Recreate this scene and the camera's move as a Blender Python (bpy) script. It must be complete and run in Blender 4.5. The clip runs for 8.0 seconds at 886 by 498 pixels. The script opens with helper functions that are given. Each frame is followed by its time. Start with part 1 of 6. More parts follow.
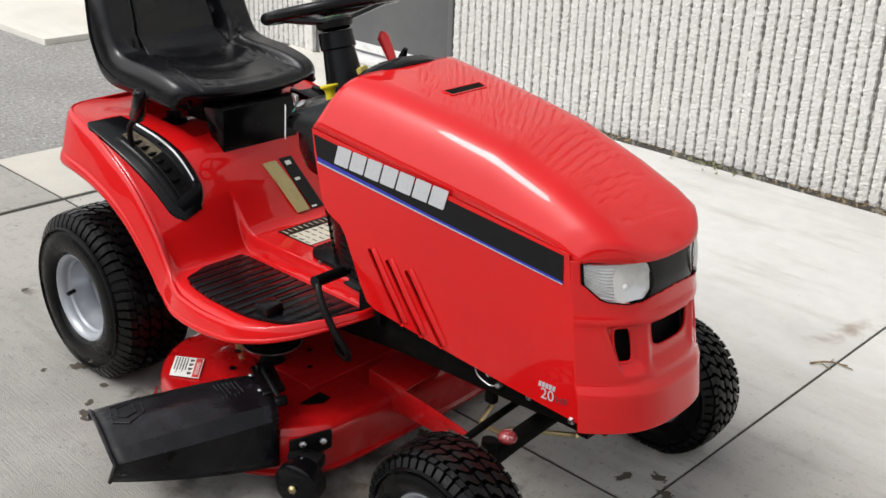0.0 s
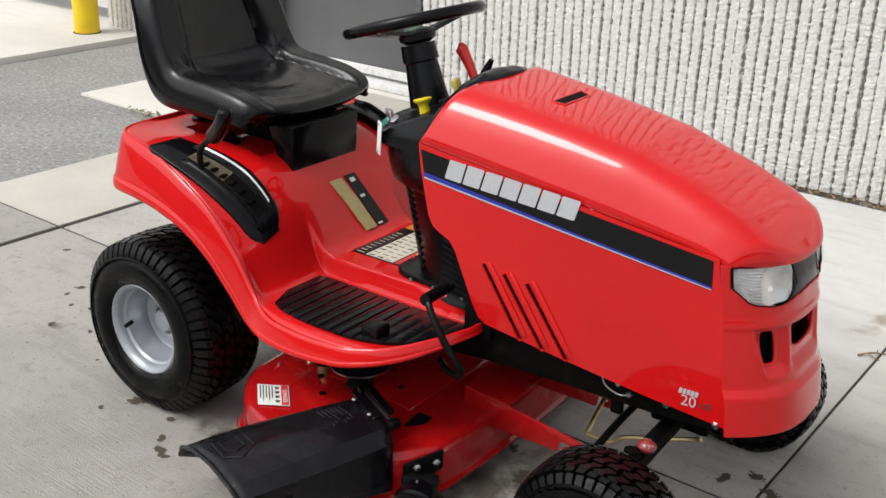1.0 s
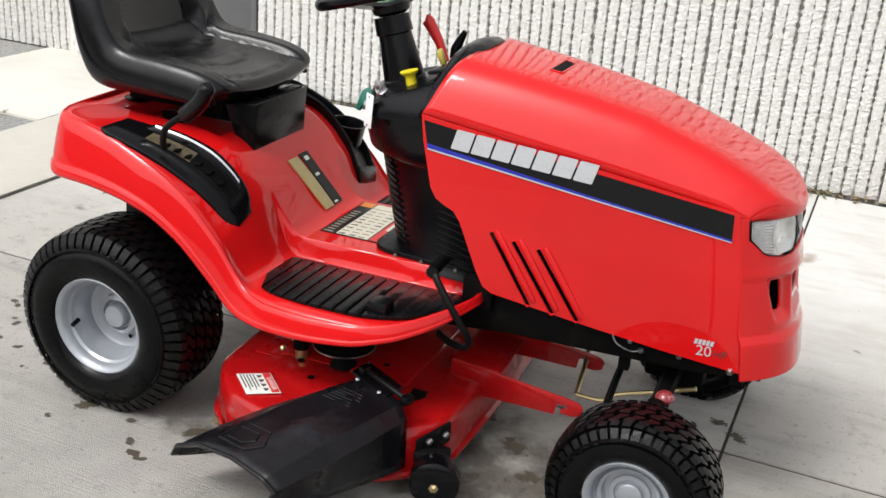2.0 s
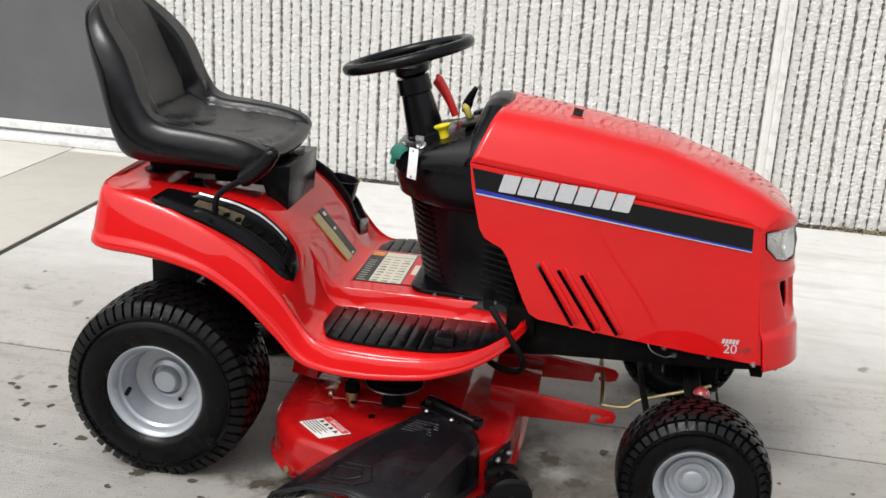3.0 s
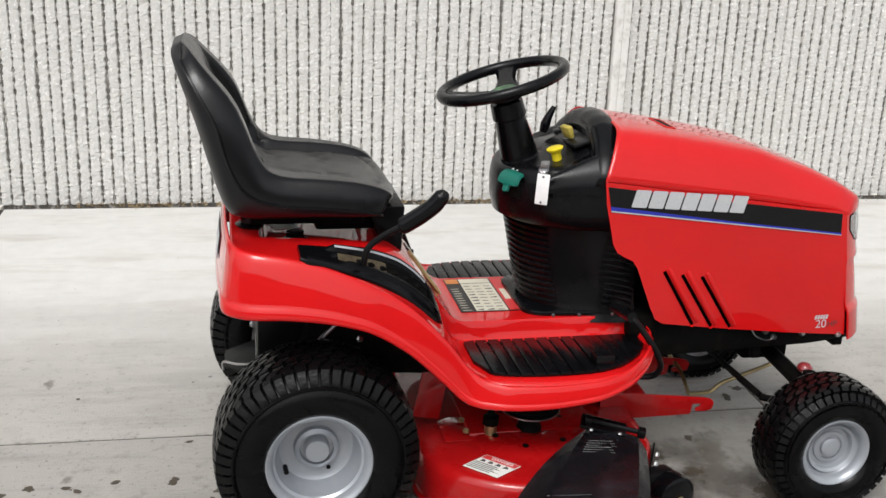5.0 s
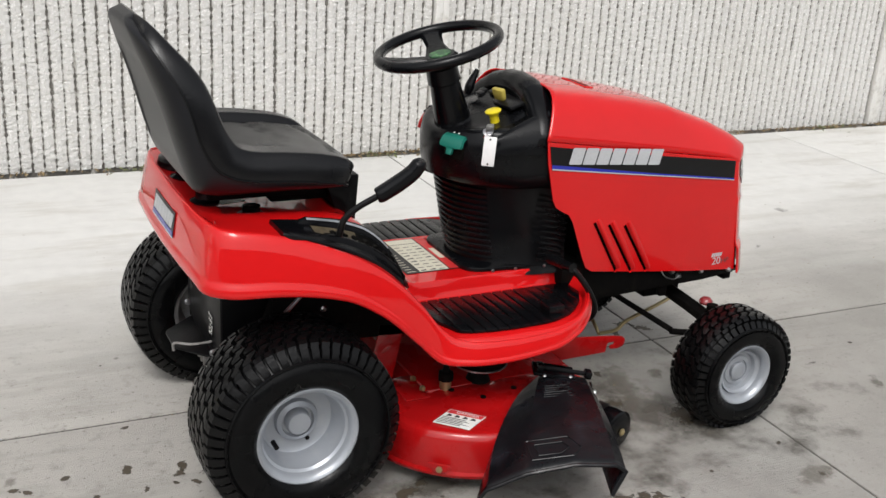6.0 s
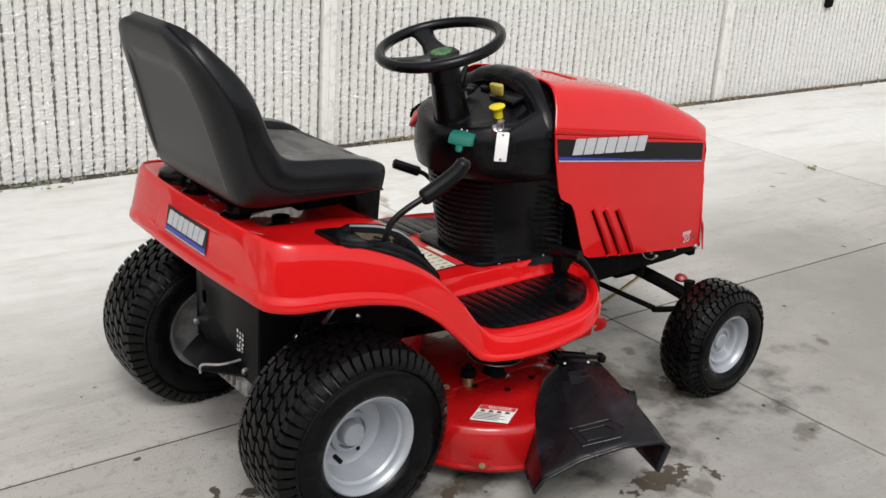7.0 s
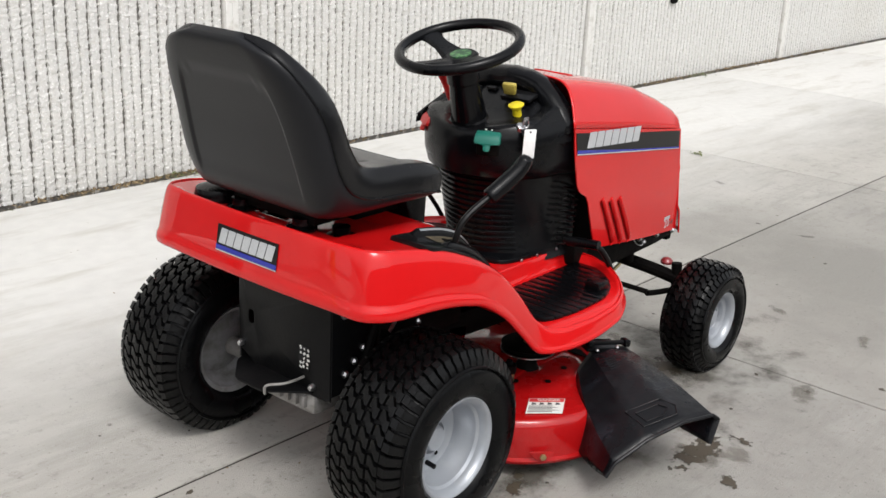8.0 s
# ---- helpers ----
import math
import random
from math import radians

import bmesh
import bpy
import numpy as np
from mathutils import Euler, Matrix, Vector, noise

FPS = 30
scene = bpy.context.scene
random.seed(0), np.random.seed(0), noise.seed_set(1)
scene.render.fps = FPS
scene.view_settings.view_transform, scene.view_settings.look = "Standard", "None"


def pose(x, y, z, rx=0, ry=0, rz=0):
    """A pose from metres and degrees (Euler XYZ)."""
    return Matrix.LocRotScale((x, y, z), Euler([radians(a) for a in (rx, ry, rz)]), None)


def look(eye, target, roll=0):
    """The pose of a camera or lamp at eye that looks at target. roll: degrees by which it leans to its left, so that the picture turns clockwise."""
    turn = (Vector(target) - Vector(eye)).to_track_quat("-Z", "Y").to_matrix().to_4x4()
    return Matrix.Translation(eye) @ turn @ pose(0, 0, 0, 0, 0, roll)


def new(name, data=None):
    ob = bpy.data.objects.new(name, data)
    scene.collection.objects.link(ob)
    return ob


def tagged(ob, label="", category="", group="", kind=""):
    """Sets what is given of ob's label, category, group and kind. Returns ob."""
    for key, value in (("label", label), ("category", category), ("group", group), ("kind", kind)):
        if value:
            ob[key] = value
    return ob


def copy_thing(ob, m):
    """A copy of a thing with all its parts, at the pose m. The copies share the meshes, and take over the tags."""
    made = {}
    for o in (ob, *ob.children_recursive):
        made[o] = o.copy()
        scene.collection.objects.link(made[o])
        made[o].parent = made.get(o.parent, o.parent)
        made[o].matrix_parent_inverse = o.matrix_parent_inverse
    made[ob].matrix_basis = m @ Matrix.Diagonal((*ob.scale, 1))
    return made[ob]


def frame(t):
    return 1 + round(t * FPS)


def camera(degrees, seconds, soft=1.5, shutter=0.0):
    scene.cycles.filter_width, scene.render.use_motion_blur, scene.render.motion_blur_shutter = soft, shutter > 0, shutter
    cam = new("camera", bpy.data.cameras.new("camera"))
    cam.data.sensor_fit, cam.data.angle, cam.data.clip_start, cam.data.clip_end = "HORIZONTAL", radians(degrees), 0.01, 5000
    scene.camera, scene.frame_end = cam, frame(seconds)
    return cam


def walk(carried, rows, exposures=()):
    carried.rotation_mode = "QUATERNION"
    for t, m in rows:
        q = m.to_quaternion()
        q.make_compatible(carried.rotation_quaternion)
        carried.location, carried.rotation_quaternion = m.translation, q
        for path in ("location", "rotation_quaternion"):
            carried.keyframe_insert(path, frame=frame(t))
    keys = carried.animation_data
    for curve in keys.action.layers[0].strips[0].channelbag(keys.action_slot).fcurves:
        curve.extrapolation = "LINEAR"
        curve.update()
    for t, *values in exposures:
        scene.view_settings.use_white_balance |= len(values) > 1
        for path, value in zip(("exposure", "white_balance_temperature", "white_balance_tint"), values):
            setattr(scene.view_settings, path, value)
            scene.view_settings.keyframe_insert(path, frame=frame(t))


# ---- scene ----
cam = camera(45.0, 8.0)
PATH = [
    (0, (2.503, -1.757, 1.532), (1.265, -0.394, 0.751), 2.0),
    (0.3, (2.357, -1.779, 1.542), (1.141, -0.393, 0.768), 0.7),
    (0.5, (2.276, -1.819, 1.531), (1.091, -0.395, 0.777), 2.4),
    (0.7, (2.199, -1.889, 1.515), (1.05, -0.436, 0.761), 3.5),
    (1, (2.092, -2.05, 1.51), (1.012, -0.547, 0.753), 1.9),
    (1.2, (2.013, -2.147, 1.492), (0.984, -0.621, 0.71), 1.9),
    (2.3, (1.404, -2.471, 1.428), (0.898, -0.668, 0.725), 3.9),
    (2.5, (1.278, -2.598, 1.452), (0.86, -0.765, 0.77), 2.9),
    (2.7, (1.186, -2.68, 1.467), (0.829, -0.832, 0.79), 2.4),
    (3, (1.05, -2.737, 1.439), (0.762, -0.86, 0.813), 3.3),
    (3.3, (0.855, -2.74, 1.439), (0.698, -0.849, 0.806), 3.6),
    (3.5, (0.738, -2.744, 1.455), (0.647, -0.849, 0.821), 3.8),
    (3.7, (0.622, -2.748, 1.469), (0.587, -0.852, 0.836), 4.8),
    (4, (0.424, -2.783, 1.464), (0.452, -0.886, 0.831), 4.7),
    (4.2, (0.269, -2.793, 1.478), (0.351, -0.902, 0.832), 3.9),
    (5.3, (-0.328, -2.61, 1.474), (0.146, -0.765, 0.864), 2.1),
    (5.5, (-0.425, -2.584, 1.488), (0.102, -0.762, 0.853), 2.2),
    (5.8, (-0.632, -2.551, 1.549), (0.137, -0.842, 0.849), 2.9),
    (6, (-0.756, -2.529, 1.514), (0.113, -0.865, 0.825), 3.8),
    (6.2, (-0.87, -2.486, 1.478), (0.071, -0.853, 0.809), 3.8),
    (6.5, (-1.005, -2.363, 1.505), (0.043, -0.807, 0.812), 3.2),
    (6.8, (-1.147, -2.267, 1.523), (-0.014, -0.773, 0.827), 3.1),
    (7, (-1.249, -2.212, 1.499), (-0.057, -0.759, 0.816), 3.7),
    (7.2, (-1.381, -2.164, 1.465), (-0.134, -0.753, 0.792), 3.6),
    (7.5, (-1.534, -2.035, 1.464), (-0.194, -0.713, 0.787), 4.5),
    (7.8, (-1.636, -1.91, 1.454), (-0.235, -0.651, 0.782), 3.9),
    (8, (-1.701, -1.808, 1.45), (-0.243, -0.601, 0.803), 2.8),
]
walk(cam, [(t, look(eye, target, roll)) for t, eye, target, roll in PATH],
     exposures=[(0, 0.50), (1, 0.46), (2.3, 0.74), (2.5, 0.75), (3, 0.57), (3.5, 0.53), (4.2, 0.54), (5.5, 0.36), (6.5, 0.36), (7.5, 0.44), (8, 0.48)])

# ---- light ----
SUN_UP, SUN_ROUND = radians(55), radians(209)
world = bpy.data.worlds.new("overcast_sky")
scene.world = world
world.use_nodes = True
wt = world.node_tree
sky = wt.nodes.new("ShaderNodeTexSky")
sky.sky_type, sky.sun_disc, sky.sun_elevation, sky.sun_rotation = "NISHITA", False, SUN_UP, SUN_ROUND
sky.air_density, sky.dust_density, sky.ozone_density = 1.0, 4.0, 0.6
wash = wt.nodes.new("ShaderNodeHueSaturation")
wash.inputs["Saturation"].default_value = 0.18
back = wt.nodes["Background"]
back.inputs["Strength"].default_value = 0.15
wt.links.new(sky.outputs[0], wash.inputs["Color"])
wt.links.new(wash.outputs[0], back.inputs["Color"])
sun = new("sun", bpy.data.lights.new("sun", "SUN"))
sun.data.energy, sun.data.angle, sun.data.color = 0.8, radians(18), (1.0, 0.99, 0.98)
sun.matrix_world = look((-1.2, -2.2, 3.5), (0, 0, 0))


# ---- materials ----
def material(name, base, rough=0.5, metal=0.0, coat=0.0, coat_rough=0.05, spots=(), bump=(), spec=0.5, sheen=0.0):
    """spots: (scale, colour, low, high[, stretch]) noise layers over the base; bump: (scale, height, metres)."""
    m = bpy.data.materials.new(name)
    m.use_nodes = True
    nt = m.node_tree
    b = nt.nodes["Principled BSDF"]
    b.inputs["Roughness"].default_value, b.inputs["Metallic"].default_value = rough, metal
    b.inputs["Coat Weight"].default_value, b.inputs["Coat Roughness"].default_value = coat, coat_rough
    b.inputs["Specular IOR Level"].default_value = spec
    b.inputs["Coat IOR"].default_value = 1.46
    place = nt.nodes.new("ShaderNodeTexCoord").outputs["Object"]
    colour = nt.nodes.new("ShaderNodeRGB").outputs[0]
    colour.default_value = (*base, 1)
    for scale, tint, low, high, *stretch in spots:
        n = nt.nodes.new("ShaderNodeTexNoise")
        n.inputs["Scale"].default_value, n.inputs["Detail"].default_value, n.inputs["Roughness"].default_value = scale, 6, 0.62
        mp = nt.nodes.new("ShaderNodeMapping")
        mp.inputs["Scale"].default_value = stretch[0] if stretch else (1, 1, 1)
        mp.inputs["Location"].default_value = (scale * 0.37, scale * 0.11, 0.3)
        nt.links.new(place, mp.inputs["Vector"])
        nt.links.new(mp.outputs[0], n.inputs["Vector"])
        r = nt.nodes.new("ShaderNodeMapRange")
        r.inputs["From Min"].default_value, r.inputs["From Max"].default_value = low, high
        nt.links.new(n.outputs["Fac"], r.inputs["Value"])
        mix = nt.nodes.new("ShaderNodeMix")
        mix.data_type = "RGBA"
        nt.links.new(r.outputs[0], mix.inputs["Factor"])
        nt.links.new(colour, mix.inputs["A"])
        mix.inputs["B"].default_value = (*tint, 1)
        colour = mix.outputs["Result"]
    nt.links.new(colour, b.inputs["Base Color"])
    normal = None
    for scale, height, *stretch in bump:
        n = nt.nodes.new("ShaderNodeTexNoise")
        n.inputs["Scale"].default_value, n.inputs["Detail"].default_value = scale, 5
        mp = nt.nodes.new("ShaderNodeMapping")
        mp.inputs["Scale"].default_value = stretch[0] if stretch else (1, 1, 1)
        nt.links.new(place, mp.inputs["Vector"])
        nt.links.new(mp.outputs[0], n.inputs["Vector"])
        k = nt.nodes.new("ShaderNodeBump")
        k.inputs["Distance"].default_value = height
        nt.links.new(n.outputs["Fac"], k.inputs["Height"])
        if normal:
            nt.links.new(normal, k.inputs["Normal"])
        normal = k.outputs[0]
    if normal:
        nt.links.new(normal, b.inputs["Normal"])
    return m


def speckled(m, scale, low, high):
    """Roughness that varies in patches."""
    nt = m.node_tree
    n = nt.nodes.new("ShaderNodeTexNoise")
    n.inputs["Scale"].default_value, n.inputs["Detail"].default_value = scale, 5
    r = nt.nodes.new("ShaderNodeMapRange")
    r.inputs["From Min"].default_value, r.inputs["From Max"].default_value = 0.35, 0.68
    r.inputs["To Min"].default_value, r.inputs["To Max"].default_value = low, high
    nt.links.new(nt.nodes.new("ShaderNodeTexCoord").outputs["Object"], n.inputs["Vector"])
    nt.links.new(n.outputs["Fac"], r.inputs["Value"])
    nt.links.new(r.outputs[0], nt.nodes["Principled BSDF"].inputs["Roughness"])
    return m


RED = material("red_paint", (0.585, 0.006, 0.007), 0.5, coat=1.0, coat_rough=0.025, spec=0.05, spots=[(3, (0.53, 0.005, 0.006), 0.4, 0.7)], bump=[(9, 0.0006), (160, 0.0001)])
# The hood's red set darker, with the shade below the fenders in it, plus grime.
SHADED_DECK_RED = speckled(material("shaded_red_deck_paint", (0.37, 0.005, 0.006), 0.4, coat=1.0, coat_rough=0.04, spec=0.1, spots=[(9, (0.33, 0.005, 0.006), 0.5, 0.7), (60, (0.25, 0.02, 0.015), 0.68, 0.75)], bump=[(14, 0.0015), (140, 0.0002)]), 12, 0.2, 0.45)
BLACK_PLASTIC = speckled(material("black_plastic", (0.0024, 0.0025, 0.0031), 0.35, spec=0.22, spots=[(5, (0.0036, 0.0042, 0.0052), 0.5, 0.75)], bump=[(420, 0.0002)]), 7, 0.16, 0.34)
CHUTE_PLASTIC = speckled(material("worn_black_plastic", (0.0040, 0.0042, 0.0054), 0.4, spec=0.3, spots=[(7, (0.013, 0.014, 0.018), 0.52, 0.64), (26, (0.012, 0.007, 0.0075), 0.58, 0.75)], bump=[(11, 0.004), (34, 0.0015), (300, 0.0003)]), 9, 0.18, 0.5)
BLACK_PAINT = material("black_paint", (0.004, 0.004, 0.0045), 0.36, spec=0.14, coat=0.03, spots=[(8, (0.009, 0.0085, 0.008), 0.5, 0.8)], bump=[(90, 0.0004)])
GRIMY_BLACK = material("grimy_black_metal", (0.0035, 0.0032, 0.003), 0.6, spec=0.05, spots=[(22, (0.012, 0.010, 0.008), 0.55, 0.8)], bump=[(60, 0.001)])
GLOSS_BLACK = speckled(material("glossy_black_plastic", (0.003, 0.003, 0.0035), 0.25, spec=0.12, spots=[(9, (0.006, 0.006, 0.0065), 0.5, 0.8)], bump=[(60, 0.0003)]), 8, 0.12, 0.3)
VINYL = speckled(material("black_vinyl", (0.0020, 0.0020, 0.0027), 0.32, spec=0.36, spots=[(7, (0.0032, 0.0032, 0.0042), 0.45, 0.75)], bump=[(7, 0.0022), (22, 0.0008), (700, 0.0002)]), 6, 0.16, 0.31)
SEAT_SHELL = material("seat_shell_plastic", (0.0055, 0.0058, 0.0075), 0.38, spec=0.34, spots=[(4, (0.009, 0.0094, 0.0115), 0.45, 0.75)], bump=[(600, 0.00025)])
RUBBER = speckled(material("black_tyre_rubber", (0.0018, 0.0018, 0.0021), 0.35, spec=0.15, spots=[(30, (0.0035, 0.0042, 0.0042), 0.5, 0.8)], bump=[(90, 0.0006)]), 10, 0.18, 0.42)
TREAD = material("tread_rubber", (0.0020, 0.0020, 0.0022), 0.30, spec=0.24, spots=[(18, (0.004, 0.0037, 0.0034), 0.55, 0.8), (130, (0.09, 0.078, 0.06), 0.72, 0.78)], bump=[(120, 0.0012)])
RIM = material("silver_wheel_paint", (0.33, 0.35, 0.38), 0.32, metal=0.35, coat=0.3, spots=[(25, (0.38, 0.39, 0.41), 0.5, 0.75)], bump=[(200, 0.0002)])
ALUMINIUM = material("worn_aluminium_strip", (0.72, 0.72, 0.71), 0.5, metal=0.2, spots=[(20, (0.5, 0.49, 0.47), 0.5, 0.75)])
RIM_BACK = material("dull_wheel_steel", (0.26, 0.26, 0.27), 0.5, metal=0.3, spots=[(16, (0.10, 0.09, 0.08), 0.42, 0.72)])
STEEL = material("bright_steel", (0.55, 0.55, 0.56), 0.3, metal=1.0, spots=[(40, (0.35, 0.34, 0.33), 0.5, 0.8)])
CAST = material("cast_aluminium", (0.30, 0.29, 0.28), 0.55, metal=0.6, spots=[(35, (0.12, 0.11, 0.10), 0.45, 0.75)], bump=[(120, 0.001)])
BRASS = material("yellow_zinc_steel", (0.52, 0.42, 0.22), 0.35, metal=0.9, spots=[(30, (0.3, 0.22, 0.12), 0.5, 0.8)])
YELLOW = material("yellow_plastic", (0.72, 0.58, 0.015), 0.4)
OCHRE = material("faded_yellow_plastic", (0.50, 0.40, 0.08), 0.45, spots=[(60, (0.33, 0.25, 0.05), 0.5, 0.8)])
GREEN = material("green_plastic", (0.006, 0.13, 0.095), 0.38)
EMBLEM = material("dark_green_emblem", (0.02, 0.07, 0.03), 0.35, spots=[(70, (0.10, 0.26, 0.09), 0.5, 0.6)])
RED_PLASTIC = material("red_plastic", (0.60, 0.02, 0.02), 0.36)
RED_LENS = material("worn_red_cap", (0.20, 0.015, 0.018), 0.3, coat=0.5, spots=[(90, (0.5, 0.3, 0.3), 0.58, 0.7)])
WHITE = material("white_plastic", (0.80, 0.80, 0.79), 0.4, spots=[(40, (0.7, 0.7, 0.69), 0.5, 0.8)])
DECAL_BLACK = material("black_decal", (0.005, 0.005, 0.0055), 0.3, spec=0.2, coat=0.1, spots=[(30, (0.008, 0.008, 0.009), 0.5, 0.8)])
DECAL_BLUE = material("blue_decal", (0.012, 0.02, 0.30), 0.25, coat=0.3)
DECAL_SILVER = material("silver_decal", (0.50, 0.51, 0.525), 0.36, metal=0.15, spots=[(160, (0.44, 0.45, 0.465), 0.5, 0.7)])
LABEL_WHITE = material("printed_label_white", (0.74, 0.74, 0.70), 0.4, spots=[(30, (0.62, 0.61, 0.56), 0.5, 0.8)])
LABEL_CREAM = material("printed_label_cream", (0.60, 0.57, 0.46), 0.42, spots=[(40, (0.50, 0.46, 0.36), 0.5, 0.8)])
LABEL_RED = material("printed_label_red", (0.55, 0.03, 0.03), 0.4)
LABEL_ORANGE = material("printed_label_orange", (0.60, 0.20, 0.03), 0.4)
LABEL_INK = material("printing_ink", (0.03, 0.03, 0.03), 0.45)
TAN = material("tan_gauge_plastic", (0.44, 0.36, 0.16), 0.45, spots=[(40, (0.36, 0.28, 0.11), 0.5, 0.8)])
OLIVE = material("oily_brass_sector", (0.11, 0.085, 0.048), 0.5, metal=0.2, spots=[(60, (0.025, 0.018, 0.01), 0.45, 0.7)])
REFLECTOR = material("lamp_reflector", (0.64, 0.64, 0.63), 0.18, metal=0.7, spots=[(30, (0.45, 0.45, 0.45), 0.5, 0.8)], bump=[(55, 0.001)])
DOOR_GREY = speckled(material("grey_door_paint", (0.115, 0.118, 0.122), 0.45, spots=[(4, (0.10, 0.102, 0.106), 0.4, 0.7)], bump=[(200, 0.0003)]), 5, 0.38, 0.55)
BOLLARD_YELLOW = material("bollard_yellow", (0.80, 0.56, 0.012), 0.42, spots=[(9, (0.70, 0.47, 0.01), 0.45, 0.75), (50, (0.4, 0.28, 0.03), 0.7, 0.8)], bump=[(60, 0.0006)])
SHUTTER_WHITE = material("white_shutter", (0.72, 0.73, 0.75), 0.45, spots=[(3, (0.64, 0.65, 0.67), 0.4, 0.7)])
CONCRETE = material("broomed_concrete", (0.43, 0.412, 0.378), 0.85, spots=[
    (0.55, (0.28, 0.268, 0.245), 0.44, 0.66), (1.6, (0.40, 0.386, 0.357), 0.5, 0.72), (5, (0.29, 0.278, 0.252), 0.52, 0.8, (0.5, 3.0, 1)),
    (22, (0.28, 0.265, 0.24), 0.56, 0.76), (70, (0.19, 0.178, 0.158), 0.60, 0.70), (240, (0.46, 0.448, 0.42), 0.58, 0.72), (150, (0.26, 0.25, 0.225), 0.62, 0.72)],
    bump=[(40, 0.002, (0.25, 4.0, 1)), (320, 0.004)])
PALE_CONCRETE = material("dry_pale_concrete", (0.63, 0.605, 0.55), 0.88, spots=[
    (0.7, (0.53, 0.51, 0.46), 0.45, 0.68), (6, (0.55, 0.53, 0.48), 0.5, 0.8, (0.5, 2.5, 1)), (30, (0.58, 0.555, 0.51), 0.6, 0.76), (120, (0.42, 0.395, 0.355), 0.67, 0.74)],
    bump=[(40, 0.002, (0.25, 4.0, 1)), (320, 0.0015)])

BEIGE_CONCRETE = material("beige_concrete", (0.52, 0.495, 0.44), 0.88, spots=[
    (0.9, (0.45, 0.425, 0.375), 0.45, 0.68), (8, (0.47, 0.445, 0.39), 0.5, 0.8), (40, (0.42, 0.395, 0.345), 0.58, 0.74), (130, (0.32, 0.30, 0.26), 0.66, 0.74)],
    bump=[(60, 0.001), (320, 0.003)])


def paler_along_y(name, dull, pale, y0, y1):
    """Concrete that grows paler, in streaks, towards the wall: the two colours mixed by the distance and noise."""
    m = dull.copy()
    m.name = name
    nt = m.node_tree
    b = nt.nodes["Principled BSDF"]
    first = b.inputs["Base Color"].links[0].from_socket
    tc = nt.nodes.new("ShaderNodeTexCoord")
    sep = nt.nodes.new("ShaderNodeSeparateXYZ")
    nt.links.new(tc.outputs["Object"], sep.inputs[0])
    n = nt.nodes.new("ShaderNodeTexNoise")
    n.inputs["Scale"].default_value, n.inputs["Detail"].default_value, n.inputs["Roughness"].default_value = 1.3, 7, 0.6
    mp = nt.nodes.new("ShaderNodeMapping")
    mp.inputs["Scale"].default_value = (0.5, 2.2, 1)
    nt.links.new(tc.outputs["Object"], mp.inputs["Vector"])
    nt.links.new(mp.outputs[0], n.inputs["Vector"])
    shift = nt.nodes.new("ShaderNodeMath")
    shift.operation = "MULTIPLY_ADD"
    shift.inputs[1].default_value, shift.inputs[2].default_value = 1.1, -0.55
    nt.links.new(n.outputs["Fac"], shift.inputs[0])
    add = nt.nodes.new("ShaderNodeMath")
    add.operation = "ADD"
    nt.links.new(sep.outputs["Y"], add.inputs[0])
    nt.links.new(shift.outputs[0], add.inputs[1])
    r = nt.nodes.new("ShaderNodeMapRange")
    r.interpolation_type = "SMOOTHSTEP"
    r.inputs["From Min"].default_value, r.inputs["From Max"].default_value = y0, y1
    nt.links.new(add.outputs[0], r.inputs["Value"])
    mix = nt.nodes.new("ShaderNodeMix")
    mix.data_type = "RGBA"
    nt.links.new(r.outputs[0], mix.inputs["Factor"])
    nt.links.new(first, mix.inputs["A"])
    fine = nt.nodes.new("ShaderNodeTexNoise")
    fine.inputs["Scale"].default_value, fine.inputs["Detail"].default_value = 14, 8
    nt.links.new(tc.outputs["Object"], fine.inputs["Vector"])
    tone = nt.nodes.new("ShaderNodeMix")
    tone.data_type = "RGBA"
    tone.inputs["A"].default_value, tone.inputs["B"].default_value = (*pale, 1), (*(0.82 * c for c in pale), 1)
    nt.links.new(fine.outputs["Fac"], tone.inputs["Factor"])
    smear = nt.nodes.new("ShaderNodeTexNoise")
    smear.inputs["Scale"].default_value, smear.inputs["Detail"].default_value, smear.inputs["Roughness"].default_value = 3.2, 8, 0.65
    mp2 = nt.nodes.new("ShaderNodeMapping")
    mp2.inputs["Scale"].default_value, mp2.inputs["Location"].default_value = (0.45, 2.0, 1), (3.7, 1.9, 0)
    nt.links.new(tc.outputs["Object"], mp2.inputs["Vector"])
    nt.links.new(mp2.outputs[0], smear.inputs["Vector"])
    r2 = nt.nodes.new("ShaderNodeMapRange")
    r2.interpolation_type = "SMOOTHSTEP"
    r2.inputs["From Min"].default_value, r2.inputs["From Max"].default_value, r2.inputs["To Max"].default_value = 0.48, 0.70, 0.70
    nt.links.new(smear.outputs["Fac"], r2.inputs["Value"])
    worn = nt.nodes.new("ShaderNodeMix")
    worn.data_type = "RGBA"
    worn.inputs["B"].default_value = (0.70 * pale[0], 0.68 * pale[1], 0.64 * pale[2], 1)
    nt.links.new(r2.outputs[0], worn.inputs["Factor"])
    nt.links.new(tone.outputs["Result"], worn.inputs["A"])
    nt.links.new(worn.outputs["Result"], mix.inputs["B"])
    nt.links.new(mix.outputs["Result"], b.inputs["Base Color"])
    return m


PALER_BY_WALL = paler_along_y("concrete_paler_by_wall", CONCRETE, (0.74, 0.73, 0.70), 0.30, 1.70)


